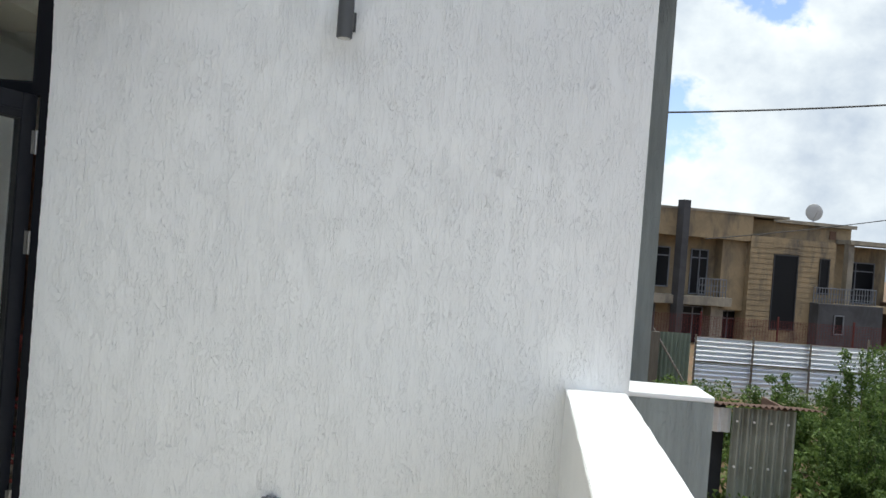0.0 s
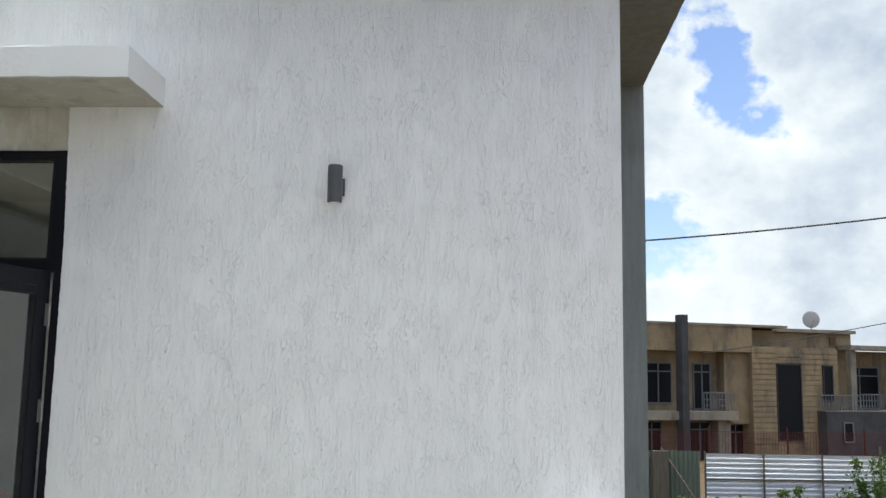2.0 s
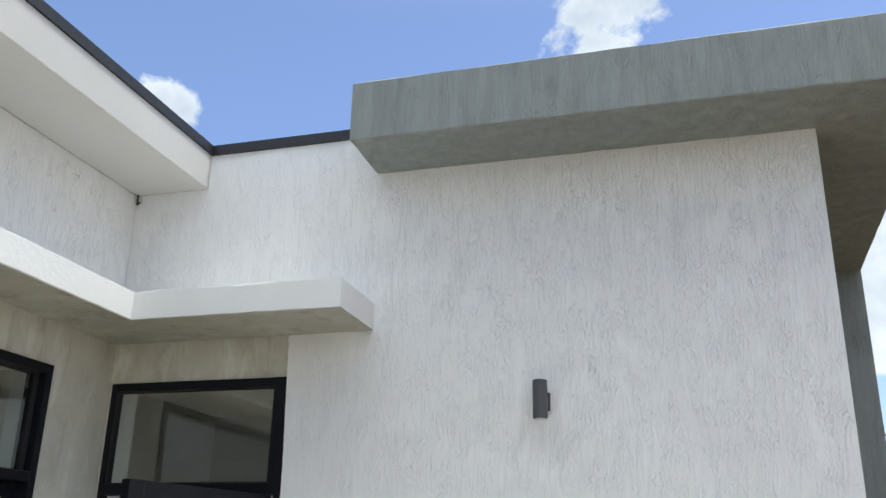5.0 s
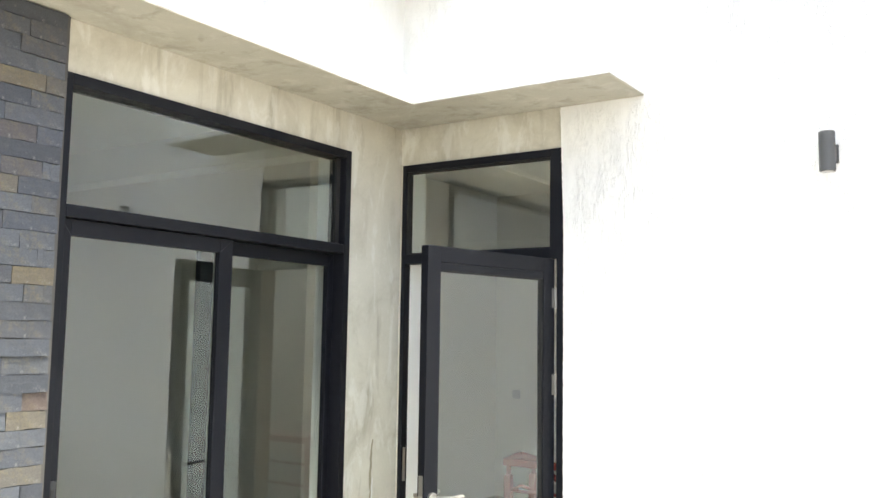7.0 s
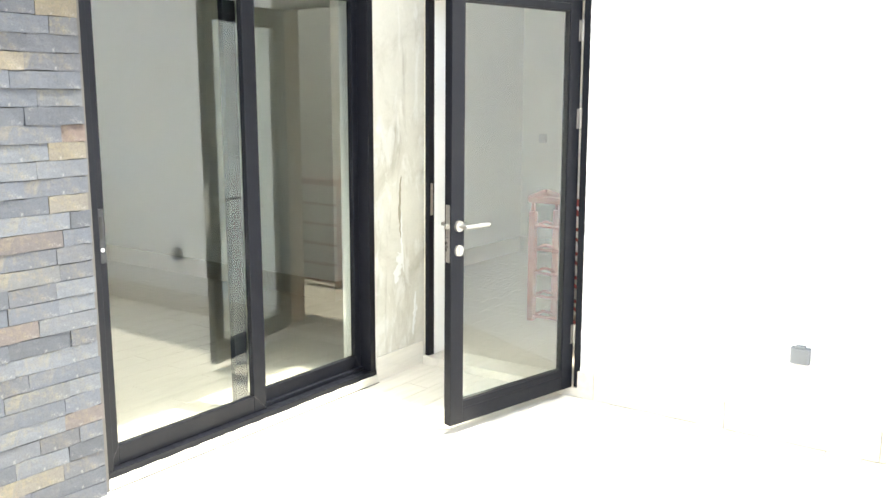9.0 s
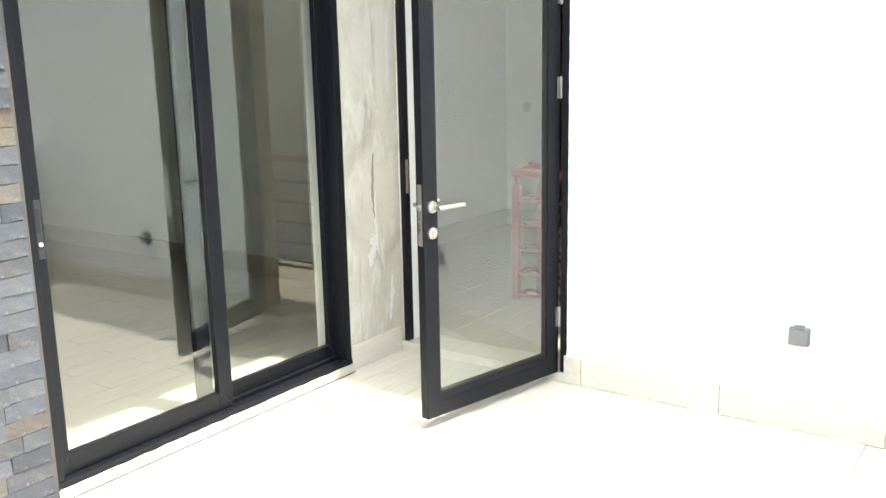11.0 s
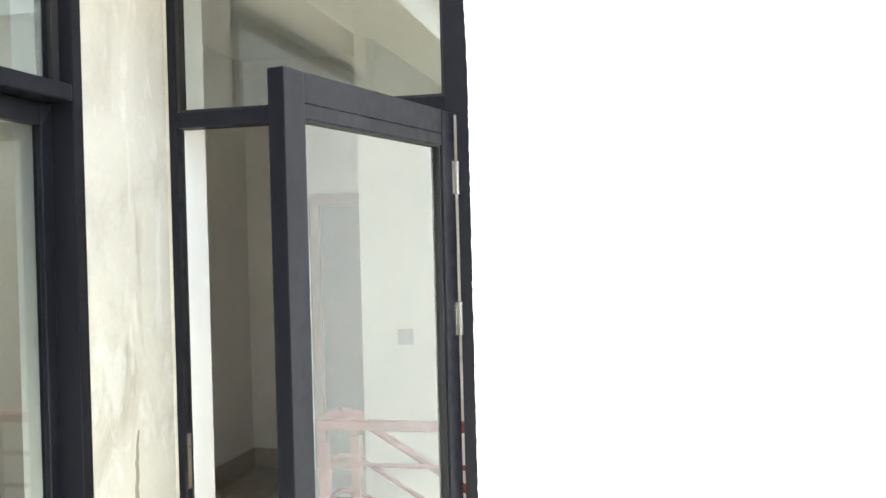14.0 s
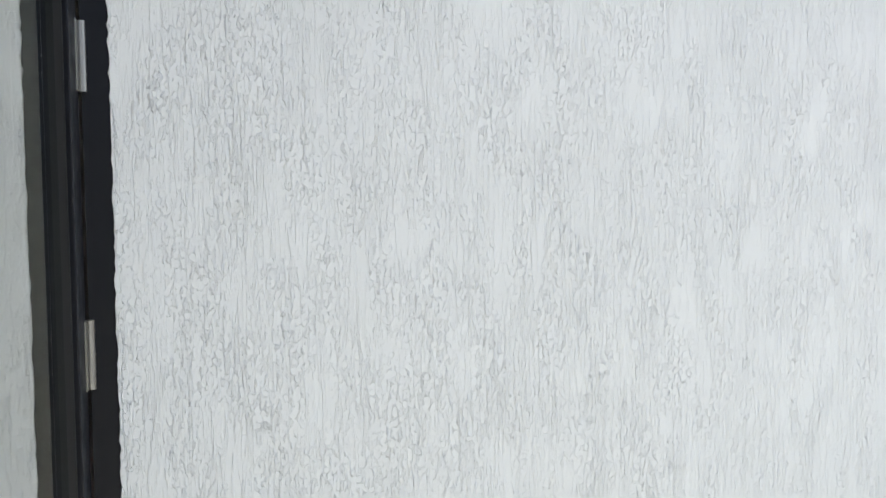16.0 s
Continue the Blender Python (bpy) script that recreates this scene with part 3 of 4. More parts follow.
pane = part("pane", boxes((-LW + SF - 0.01, -SW + 0.01, 0.018, 0.024, TR - 0.01, LH - TR + 0.01)), GLASS, leaf)
pane.visible_shadow = False
HZ = 0.968
for side in (-1, 1):
    y0 = 0.0 if side < 0 else T
    bm = bmesh.new()
    rod(bm, (-LW + 0.045, y0, HZ), (-LW + 0.045, y0 + side * 0.012, HZ), 0.026, 24)
    part("rosette", bm, STEEL, leaf, "round steel rosette")
    bm = bmesh.new()
    rod(bm, (-LW + 0.045, y0, HZ), (-LW + 0.045, y0 + side * 0.055, HZ), 0.0095, 16)
    rod(bm, (-LW + 0.045 - 0.009, y0 + side * 0.055, HZ), (-LW + 0.185, y0 + side * 0.060, HZ), 0.0105, 16)
    part("lever_handle", bm, STEEL, leaf, "brushed steel lever handle")
    bm = bmesh.new()
    rod(bm, (-LW + 0.045, y0, HZ - 0.115), (-LW + 0.045, y0 + side * 0.010, HZ - 0.115), 0.026, 24)
    box(bm, -LW + 0.040, -LW + 0.050, min(y0 + side * 0.009, y0 + side * 0.014), max(y0 + side * 0.009, y0 + side * 0.014), HZ - 0.135, HZ - 0.098)
    part("lock_cylinder", bm, STEEL, leaf, "round steel lock cover")
part("lock_plate", boxes((-LW - 0.003, -LW + 0.001, 0.010, 0.036, HZ - 0.17, HZ + 0.10), bevel=0.001), STEEL, leaf, "steel lock face plate")
part("latch", boxes((-LW - 0.016, -LW, 0.016, 0.030, HZ - 0.012, HZ + 0.012), bevel=0.002), STEEL, leaf)
for z in (1.89, 1.447, 0.30):
    bm = bmesh.new()
    rod(bm, (-0.003, -0.005, z - 0.052), (-0.003, -0.005, z + 0.052), 0.0075, 12)
    for k in (-0.026, 0.0, 0.026):
        rod(bm, (-0.003, -0.005, z + k - 0.0012), (-0.003, -0.005, z + k + 0.0012), 0.0082, 12)
    hinge = part("hinge", bm, HINGE, leaf, "steel butt hinge")
    part("hinge_plate", boxes((-0.026, -0.005, -0.0022, 0.002, z - 0.052, z + 0.052), bevel=0.001), HINGE, hinge)

# ---- sliding window ----
sw = thing("window_1", (0.0, -2.198, 0.045), "large dark aluminium sliding window with fanlight", "window", kind="structure")
L, H = 1.735, 2.690
X0, X1 = -0.112, 0.012
part("window_frame", boxes((X0, X1, 0.0, 0.035, 0, H), bevel=0.003), ALU, sw)
part("window_frame", boxes((X0, X1, L - 0.045, L, 0, H), bevel=0.003), ALU, sw)
part("window_head", boxes((X0, X1, 0.035, L - 0.045, H - 0.045, H), bevel=0.003), ALU, sw)
part("window_transom", boxes((X0, X1, 0.035, L - 0.045, 2.125, 2.175), bevel=0.006), ALU, sw)
part("track", boxes((X0, X1 + 0.006, 0.0, L, -0.002, 0.030), (X0, X1 - 0.05, 0.035, L - 0.045, 0.03, 0.05), bevel=0.003), ALU, sw)
part("glazing_bead", boxes((-0.05, -0.03, L - 0.075, L - 0.045, 2.175, H - 0.045), (-0.05, -0.03, 0.035, 0.047, 2.175, H - 0.045)), GASKET, sw)
pane = part("pane", boxes((-0.043, -0.037, 0.03, L - 0.04, 2.17, H - 0.04)), GLASS, sw)
pane.visible_shadow = False


def sash(y0, y1, xf, left_w, right_w, label):
    zt, z0, dep = 2.122, 0.032, 0.036
    s = part("sash", boxes((xf - dep, xf, y0, y0 + left_w, z0, zt), (xf - dep, xf, y1 - right_w, y1, z0, zt), bevel=0.004), ALU, sw, label)
    part("top_rail", boxes((xf - dep, xf - 0.001, y0 + left_w, y1 - right_w, zt - 0.066, zt), bevel=0.003), ALU, s)
    part("bottom_rail", boxes((xf - dep, xf - 0.001, y0 + left_w, y1 - right_w, z0, z0 + 0.085), bevel=0.003), ALU, s)
    p = part("pane", boxes((xf - 0.022, xf - 0.016, y0 + left_w - 0.004, y1 - right_w + 0.004, z0 + 0.08, zt - 0.062)), GLASS, s)
    p.visible_shadow = False
    for ya, yb in ((y0, y0 + left_w), (y1, y1 - right_w)):
        for za, zb in ((z0, z0 + 0.085), (zt, zt - 0.066)):
            bm = bmesh.new()
            rod(bm, (xf, ya, za), (xf, yb, zb), 0.0013, 4)
            part("mitre_joint", bm, LOCKGREY, s)
    return s


front = sash(0.030, 0.923, -0.018, 0.052, 0.080, "front sliding sash")
sash(0.770, L - 0.043, -0.062, 0.075, 0.046, "rear sliding sash")
bm = boxes((-0.020, -0.008, 0.042, 0.072, 0.90, 1.12), bevel=0.003)
lock = part("sash_lock", bm, LOCKGREY, sw, "dark grey sash lock with white button")
part("lock_slot", boxes((-0.0085, -0.006, 0.050, 0.062, 1.0, 1.09)), GASKET, lock)
bm = bmesh.new()
rod(bm, (-0.010, 0.057, 0.955), (-0.004, 0.057, 0.955), 0.008, 16)
part("lock_button", bm, SWITCH, lock)
bm = boxes((0.0, 0.026, -0.756, -0.458, 0.0, 0.043), (0.0, 0.026, -1.46, -0.759, 0.0, 0.043), (0.0, 0.026, -2.198, -1.463, 0.0, 0.043), bevel=0.002)
structure("sill_joint", boxes((0.026, 0.033, -2.198, -0.458, -0.001, 0.0015)), base_mat("black_joint_dirt", (0.012, 0.011, 0.010), 0.95)[0], "thin cement joint along the window sill", "trim")
residue = boxes((0.0185, 0.0285, -2.19, -0.47, 0.0425, 0.0475))
uneven(residue, 0.03, 0.0022, 61)
structure("sill_residue", residue, CONCRETE, "crumbly cement left along the window frame", "trim")
structure("window_sill", bm, TILE, "cream tiled sill under the sliding window", "sill")

# ---- skirting of the terrace ----
skirt = thing("baseboard", (0, 0, 0), "cream tile skirting along the terrace wall", "baseboard", kind="structure")
cuts = [1.056, 1.154, 1.858, 2.562, 3.266, 3.426]
for a, b in zip(cuts, cuts[1:]):
    part("skirting_tile", boxes((a, b - 0.003, -0.019, -0.006, 0.001, 0.145), bevel=0.001), TILE, skirt)
part("skirting_tile", boxes((0.0, 0.011, -0.455, -0.013, 0.001, 0.14), bevel=0.001), TILE, skirt)

# ---- wall lamp and socket ----
lamp = thing("wall_lamp", (2.37, -0.006, 2.56), "anthracite cylinder wall lamp on white render", "lamp")
bm = bmesh.new()
rod(bm, (0, -0.079, -0.088), (0, -0.079, 0.088), 0.034, 32)
bmesh.ops.bevel(bm, geom=[e for e in bm.edges if abs(e.verts[0].co.z - e.verts[1].co.z) < 1e-5], offset=0.003, segments=2, affect="EDGES")
part("lamp_body", bm, LAMPGREY, lamp)
part("bracket", boxes((-0.026, 0.026, -0.055, 0.0, -0.034, 0.034), bevel=0.003), LAMPGREY, lamp)
part("wall_plate", boxes((-0.034, 0.034, -0.008, 0.004, -0.042, 0.042), bevel=0.002), LAMPGREY, lamp)
bm = bmesh.new()
rod(bm, (0, -0.079, -0.0885), (0, -0.079, -0.086), 0.026, 24)
part("lens", bm, SWITCH, lamp)

sock = thing("outdoor_socket", (2.193, -0.006, 0.438), "grey weatherproof socket with flap on white render", "socket")
part("socket_body", boxes((-0.042, 0.042, -0.034, 0.0, -0.042, 0.036), bevel=0.005), PLASTIC, sock)
part("flap", boxes((-0.040, 0.040, -0.047, -0.035, -0.038, 0.036), bevel=0.005), PLASTIC, sock)
part("flap_hinge", boxes((-0.022, 0.022, -0.040, -0.01, 0.036, 0.046), bevel=0.003), PLASTIC, sock)
hook = thing("ceiling_hook", (0.03, -0.03, 3.83), "small dark wire hook under the roof overhang", "hook")
bm = bmesh.new()
rod(bm, (0, 0, 0), (0, 0, -0.06), 0.006, 8)
rod(bm, (0, 0, -0.06), (0.02, 0, -0.045), 0.005, 8)
part("wire", bm, CAP, hook)

# ---- outside: ground, plot, neighbour's house ----
GZ = -2.9
SOIL = stained_render("red_brown_soil", (0.15, 0.085, 0.045), (0.10, 0.065, 0.03), (0.06, 0.075, 0.025))
OCHRE = stained_render("weathered_ochre_render", (0.265, 0.20, 0.118), (0.165, 0.126, 0.078), (0.078, 0.07, 0.06))
GREYCEM = stained_render("weathered_cement", (0.26, 0.23, 0.18), (0.17, 0.15, 0.12), (0.10, 0.09, 0.08))
DARKSTONE = stained_render("dark_stone_cladding", (0.055, 0.055, 0.06), (0.03, 0.03, 0.034), (0.03, 0.03, 0.03))
DARKGLASS = base_mat("dark_window_glass", (0.008, 0.009, 0.011), 0.35)[0]
DARKGLASS.node_tree.nodes["Principled BSDF"].inputs["Specular IOR Level"].default_value = 0.12
WINFRAME = painted_metal("grey_window_frame", (0.15, 0.16, 0.18), 0.5)
ZINC = painted_metal("galvanised_sheet", (0.86, 0.87, 0.89), 0.36, 0.75)
GREENSHEET = painted_metal("faded_green_sheet", (0.14, 0.17, 0.13), 0.6)
OLDZINC = stained_render("weathered_corrugated_sheet", (0.34, 0.35, 0.31), (0.21, 0.22, 0.18), (0.13, 0.11, 0.08))
OLDZINC.node_tree.nodes["Principled BSDF"].inputs["Metallic"].default_value = 0.55
OLDZINC.node_tree.nodes["Principled BSDF"].inputs["Roughness"].default_value = 0.42
RUST = painted_metal("rusty_sheet_edge", (0.12, 0.065, 0.04), 0.8)
POSTWOOD = wood_mat("grey_timber", (0.16, 0.13, 0.10), (0.08, 0.065, 0.05))
REDNET = painted_metal("dark_red_netting", (0.10, 0.018, 0.016), 0.8)
TANK = painted_metal("black_plastic_tank", (0.02, 0.02, 0.022), 0.5)
CABLE = base_mat("black_cable", (0.02, 0.02, 0.022), 0.6)[0]
DISH = painted_metal("grey_satellite_dish", (0.42, 0.42, 0.42), 0.5)
LEAF = leaf_mat("green_leaves", (0.036, 0.07, 0.017), (0.14, 0.20, 0.05))
DEEPLEAF = leaf_mat("dark_tree_leaves", (0.022, 0.050, 0.016), (0.060, 0.11, 0.035))
STEM = wood_mat("green_brown_stems", (0.12, 0.11, 0.05), (0.07, 0.06, 0.03))

bm = bmesh.new()
bmesh.ops.create_grid(bm, x_segments=60, y_segments=60, size=1500)
for v in bm.verts:
    d = v.co.length
    v.co.z = GZ + (0.0 if d < 120 else 3.0 * noise.noise(v.co / 300))
structure("ground", bm, SOIL, "red-brown soil ground with weeds", "ground")

# neighbour's two-storey house: x runs along its front
house = thing("neighbour_house", (12.0, 46.0, GZ - 0.4), "weathered ochre two-storey house with dark windows", "house", rz=20)
hz = -(GZ - 0.4)


def hbox(name, mat, parent, x0, x1, y0, y1, z0, z1, label="", bevel=0.0):
    return part(name, boxes((x0, x1, y0, y1, z0 + hz, z1 + hz), bevel=bevel), mat, parent, label)


hbox("wall", OCHRE, house, -9.0, 8.6, 0.6, 10.0, -3.3, 4.45)
hbox("wall", OCHRE, house, 8.6, 14.6, 1.2, 10.0, -3.3, 4.40)
hbox("wall", OCHRE, house, 4.65, 6.75, -0.1, 0.6, -0.9, 3.25)
hbox("wall", OCHRE, house, 14.6, 17.8, 1.6, 9.0, -3.3, 3.4)
hbox("parapet_band", OCHRE, house, -9.0, 6.3, -0.45, 0.6, 3.10, 4.55, "ochre band over the upper floor")
hbox("roof", GREYCEM, house, -9.1, 8.7, -0.5, 10.1, 4.55, 4.68)
hbox("roof", GREYCEM, house, 8.7, 14.75, 0.9, 10.1, 4.42, 4.62)
hbox("floor_band", GREYCEM, house, -9.0, 5.1, -0.7, 0.6, -0.68, -0.2, "stained cement balcony slab")
hbox("wall", GREYCEM, house, 4.2, 5.0, -0.1, 0.6, -3.3, -0.68)
bay = hbox("bay_wall", OCHRE, house, 6.25, 12.0, -0.5, 0.65, -3.3, 3.45, "ochre bay clad in horizontal boards")
for i in range(22):
    z = -3.2 + i * 0.30
    for a, b in ((6.2, 7.78), (9.5, 12.05)):
        hbox("board", OCHRE, bay, a, b, -0.545, -0.50, z, z + 0.262)
hbox("board", OCHRE, bay, 7.78, 9.5, -0.545, -0.50, 2.55, 2.85)
hbox("board", OCHRE, bay, 7.78, 9.5, -0.545, -0.50, 2.90, 3.20)
hbox("column", DARKSTONE, house, 1.35, 1.75, -1.1, -0.45, -3.3, 5.05, "dark stone-clad column")
hbox("column", GREYCEM, house, 13.55, 13.95, 0.1, 0.5, -0.3, 3.6)
hbox("roof_slab", GREYCEM, house, 13.5, 17.8, -0.1, 1.6, 3.45, 3.70)
hbox("side_wall", DARKSTONE, house, 17.3, 17.8, -0.2, 0.45, -3.3, 3.9, "dark stone-clad side wall")
hbox("low_wall", DARKSTONE, house, 10.5, 15.1, -1.3, -0.55, -3.3, -0.15, "dark stone-clad low wall")
hbox("floor_band", OCHRE, house, 12.0, 17.0, -0.5, 1.3, -0.55, -0.15)
hbox("roof_hatch", RUST, house, 13.0, 13.45, 1.15, 1.25, 3.7, 4.2)


def hwindow(x0, x1, z0, z1, y, bars, cross=None, mat=None):
    w = hbox("window", DARKGLASS, house, x0, x1, y - 0.03, y + 0.01, z0, z1, "dark glazed window")
    t = 0.07
    spans = [(x0, x1, z0, z0 + t), (x0, x1, z1 - t, z1), (x0, x0 + t, z0, z1), (x1 - t, x1, z0, z1)]
    spans += [(x0 + (x1 - x0) * k / bars - t / 2, x0 + (x1 - x0) * k / bars + t / 2, z0, z1) for k in range(1, bars)]
    if cross:
        spans.append((x0, x1, cross - t / 2, cross + t / 2))
    part("frame", boxes(*[(a, b, y - 0.07, y - 0.03, c + hz, d + hz) for a, b, c, d in spans]), mat or WINFRAME, w)


hwindow(-0.9, 1.7, 0.17, 2.45, 0.6, 3, 1.95)
hwindow(-6.5, -3.0, 0.17, 2.45, 0.6, 4, 1.95)
hwindow(3.05, 4.2, -0.15, 2.45, 0.6, 2, 1.95)
hwindow(7.8, 9.5, -1.85, 2.5, -0.5, 1, None, CAP)
hwindow(10.95, 11.65, 0.35, 2.45, -0.56, 1, None, CAP)
hwindow(13.98, 16.9, -0.1, 2.45, 1.6, 2, 1.9)
hwindow(-0.9, 1.0, -3.0, -0.8, 0.6, 3, -1.25)
hwindow(2.1, 4.1, -3.0, -0.8, 0.6, 3, -1.25)
hwindow(5.05, 6.45, -3.0, -0.95, 0.6, 2, -1.4)
hwindow(11.6, 12.3, -1.9, -0.75, -1.3, 1)
hwindow(15.3, 16.3, -3.2, -0.6, 1.6, 1)


def balcony_rail(x0, x1, y, z0, z1):
    r = hbox("balcony_rail", WINFRAME, house, x0, x1, y - 0.03, y + 0.03, z1 - 0.06, z1, "grey balcony railing")
    n = max(2, int((x1 - x0) / 0.19))
    for i in range(n + 1):
        x = x0 + (x1 - x0) * i / n
        hbox("baluster", WINFRAME, r, x - 0.02, x + 0.02, y - 0.02, y + 0.02, z0, z1 - 0.06)
    for k in (0.3, 0.62):
        z = z0 + (z1 - z0) * k
        hbox("crossbar", WINFRAME, r, x0, x1, y - 0.015, y + 0.015, z - 0.02, z + 0.02)


balcony_rail(2.95, 4.7, -0.65, -0.2, 0.85)
balcony_rail(10.6, 13.4, -0.7, -0.15, 0.78)
balcony_rail(13.45, 15.05, -0.7, -0.15, 0.85)

dish = thing("satellite_dish", (12.0 + 11.75 * math.cos(radians(20)) - 1.2 * math.sin(radians(20)), 46.0 + 11.75 * math.sin(radians(20)) + 1.2 * math.cos(radians(20)), 4.62),
             "grey round satellite dish on the roof", "dish")
bm = bmesh.new()
bmesh.ops.create_uvsphere(bm, u_segments=24, v_segments=12, radius=0.52)
for v in bm.verts:
    v.co = Vector((v.co.x, v.co.z * 0.18 if v.co.z > 0 else v.co.z * 0.12, v.co.y + 0.62))
part("reflector", bm, DISH, dish)
bm = bmesh.new()
rod(bm, (0, 0.05, -0.02), (0, 0.05, 0.6), 0.04, 8)
part("mast", bm, DISH, dish)
bm = bmesh.new()
rod(bm, (0, -0.05, 0.2), (0, -0.5, 0.62), 0.025, 8)
part("feed_arm", bm, DISH, dish)

tank = thing("water_tank", (29.6, 52.6, 0.1), "black ribbed plastic water tank on a brick plinth", "tank")
bm = bmesh.new()
rod(bm, (0, 0, 0), (0, 0, 1.9), 0.95, 28)
part("tank_body", bm, TANK, tank)
for i in range(5):
    bm = bmesh.new()
    rod(bm, (0, 0, 0.2 + i * 0.36), (0, 0, 0.30 + i * 0.36), 1.0, 28)
    part("rib", bm, TANK, tank)
bm = bmesh.new()
rod(bm, (0, 0, 1.9), (0, 0, 2.0), 0.35, 20)
part("tank_lid", bm, TANK, tank)
structure("garden_wall", boxes((28.0, 40.0, 51.2, 54.4, GZ, 0.1)), stained_render("brick_red_wall", (0.17, 0.105, 0.065), (0.12, 0.075, 0.05), (0.09, 0.07, 0.055)), "reddish brick garden wall", "wall")


def corrugated(width, height, pitch, depth, mat, name, parent, at, vertical=True, tilt=0.0, label=""):
    """A corrugated sheet in its own plane: width along x, height along z."""
    bm = bmesh.new()
    run, across = (width, height) if vertical else (height, width)
    n = int(run / pitch * 6)
    grid = []
    for i in range(n + 1):
        s = run * i / n
        y = depth * math.sin(2 * math.pi * s / pitch)
        ends = []
        for e in (0.0, across):
            p = (s, y, e) if vertical else (e, y, s)
            ends.append((bm.verts.new(p), bm.verts.new((p[0], p[1] + 0.002, p[2]))))
        grid.append(ends)
    for a, b in zip(grid, grid[1:]):
        bm.faces.new((a[0][0], b[0][0], b[1][0], a[1][0]))
        bm.faces.new((a[0][1], a[1][1], b[1][1], b[0][1]))
    ob = part(name, bm, mat, parent, label)
    ob.matrix_basis = pose(*at, tilt, 0, 0)
    return ob


fence = thing("sheet_metal_fence", (10.15, 26.0, GZ + 0.15), "shiny galvanised corrugated sheet fence on timber posts", "fence", rz=3)
for i in range(7):
    corrugated(1.9, 1.98, 0.155, 0.042, ZINC, "sheet", fence, (i * 1.88, 0.012 * (i % 2), 0.0), False)
for i, h in enumerate((2.05, 2.1, 2.0, 2.3, 2.1, 2.0, 2.1)):
    part("fence_post", boxes((i * 1.9 - 0.025, i * 1.9 + 0.025, -0.13, -0.07, -0.2, h)), POSTWOOD, fence)
for z in (1.15,):
    part("fence_rail", boxes((0, 12.8, -0.10, -0.065, z, z + 0.045)), POSTWOOD, fence)
fence2 = thing("green_sheet_fence", (6.4, 25.6, GZ + 0.1), "faded green corrugated sheet fence", "fence", rz=5)
for i in range(3):
    corrugated(1.2, 2.1, 0.15, 0.03, GREENSHEET, "sheet", fence2, (i * 1.2, 0.0, 0.0), True)
bm = bmesh.new()
rod(bm, (2.3, -0.1, 2.2), (3.6, -0.9, 0.0), 0.035, 8)
part("brace", bm, POSTWOOD, fence2, "leaning timber brace")
part("fence_post", boxes((2.0, 2.5, -0.25, -0.08, -0.1, 2.1)), POSTWOOD, fence2)
net = thing("safety_netting", (6.0, 40.0, GZ + 0.2), "dark red safety netting strung before the house", "netting", rz=8)
bm = bmesh.new()
for i in range(17):
    box(bm, 0.0, 24.0, -0.004, 0.004, 0.45 + i * 0.08, 0.45 + i * 0.08 + 0.014)
for i in range(160):
    box(bm, i * 0.15, i * 0.15 + 0.012, -0.005, 0.005, 0.45, 1.75)
tagged(part("mesh", bm, REDNET, net), kind="stuff")
for i in range(7):
    part("stake", boxes((i * 4.0, i * 4.0 + 0.06, -0.05, 0.05, -0.4, 1.95)), REDNET, net)

shack = thing("tin_shack", (6.90, 11.0, GZ), "small weathered corrugated tin shack with rusty roof edge", "shack", rz=2)
corrugated(1.05, 2.22, 0.15, 0.036, OLDZINC, "wall_sheet", shack, (0.38, 0.0, 0.0), True)
corrugated(0.34, 0.40, 0.15, 0.028, ZINC, "wall_sheet", shack, (0.03, -0.01, 1.80), True, 0.0, "bright galvanised patch")
part("inner_wall", boxes((0.0, 0.42, 0.5, 0.55, 0.0, 2.2)), DARKSTONE, shack)
part("side_wall", boxes((1.40, 1.44, 0.03, 1.6, 0.0, 2.2)), RUST, shack)
part("corner_post", boxes((-0.05, 0.03, 0.0, 0.08, 0.0, 2.25)), POSTWOOD, shack)
roofs = corrugated(1.95, 1.0, 0.10, 0.018, RUST, "roof_sheet", shack, (-0.1, -0.14, 2.28), True, -97.0, "rusty corrugated roof sheet")
for i in range(12):
    bm = bmesh.new()
    rod(bm, (0.46 + (i % 4) * 0.28, -0.02, 0.5 + (i // 4) * 0.75), (0.46 + (i % 4) * 0.28, -0.035, 0.5 + (i // 4) * 0.75), 0.022, 6)
    part("nail_cap", bm, ZINC, shack)


# ---- cables ----
def cable(name, points, r, label):
    """A sagging wire swept through a few support points."""
    bm = bmesh.new()
    rings = []
    for p in points:
        rings.append([bm.verts.new((p[0], p[1] + r * math.cos(k * math.pi / 3), p[2] + r * math.sin(k * math.pi / 3))) for k in range(6)])
    for a, b in zip(rings, rings[1:]):
        for k in range(6):
            bm.faces.new((a[k], b[k], b[(k + 1) % 6], a[(k + 1) % 6]))
    ob = part(name, bm, CABLE)
    return tagged(ob, label, "cable")


def sag(a, b, drop, n=14):
    a, b = Vector(a), Vector(b)
    return [a.lerp(b, i / n) - Vector((0, 0, drop * 4 * (i / n) * (1 - i / n))) for i in range(n + 1)]


cable("power_cable", sag((3.597, 4.04, 2.86), (11.50, 4.04, 4.04), 0.17), 0.0085, "twisted black overhead power cable")
cable("service_wire", sag((12.4, 35.0, 2.70), (23.0, 35.0, 4.75), 0.10), 0.022, "thin black overhead service wire")


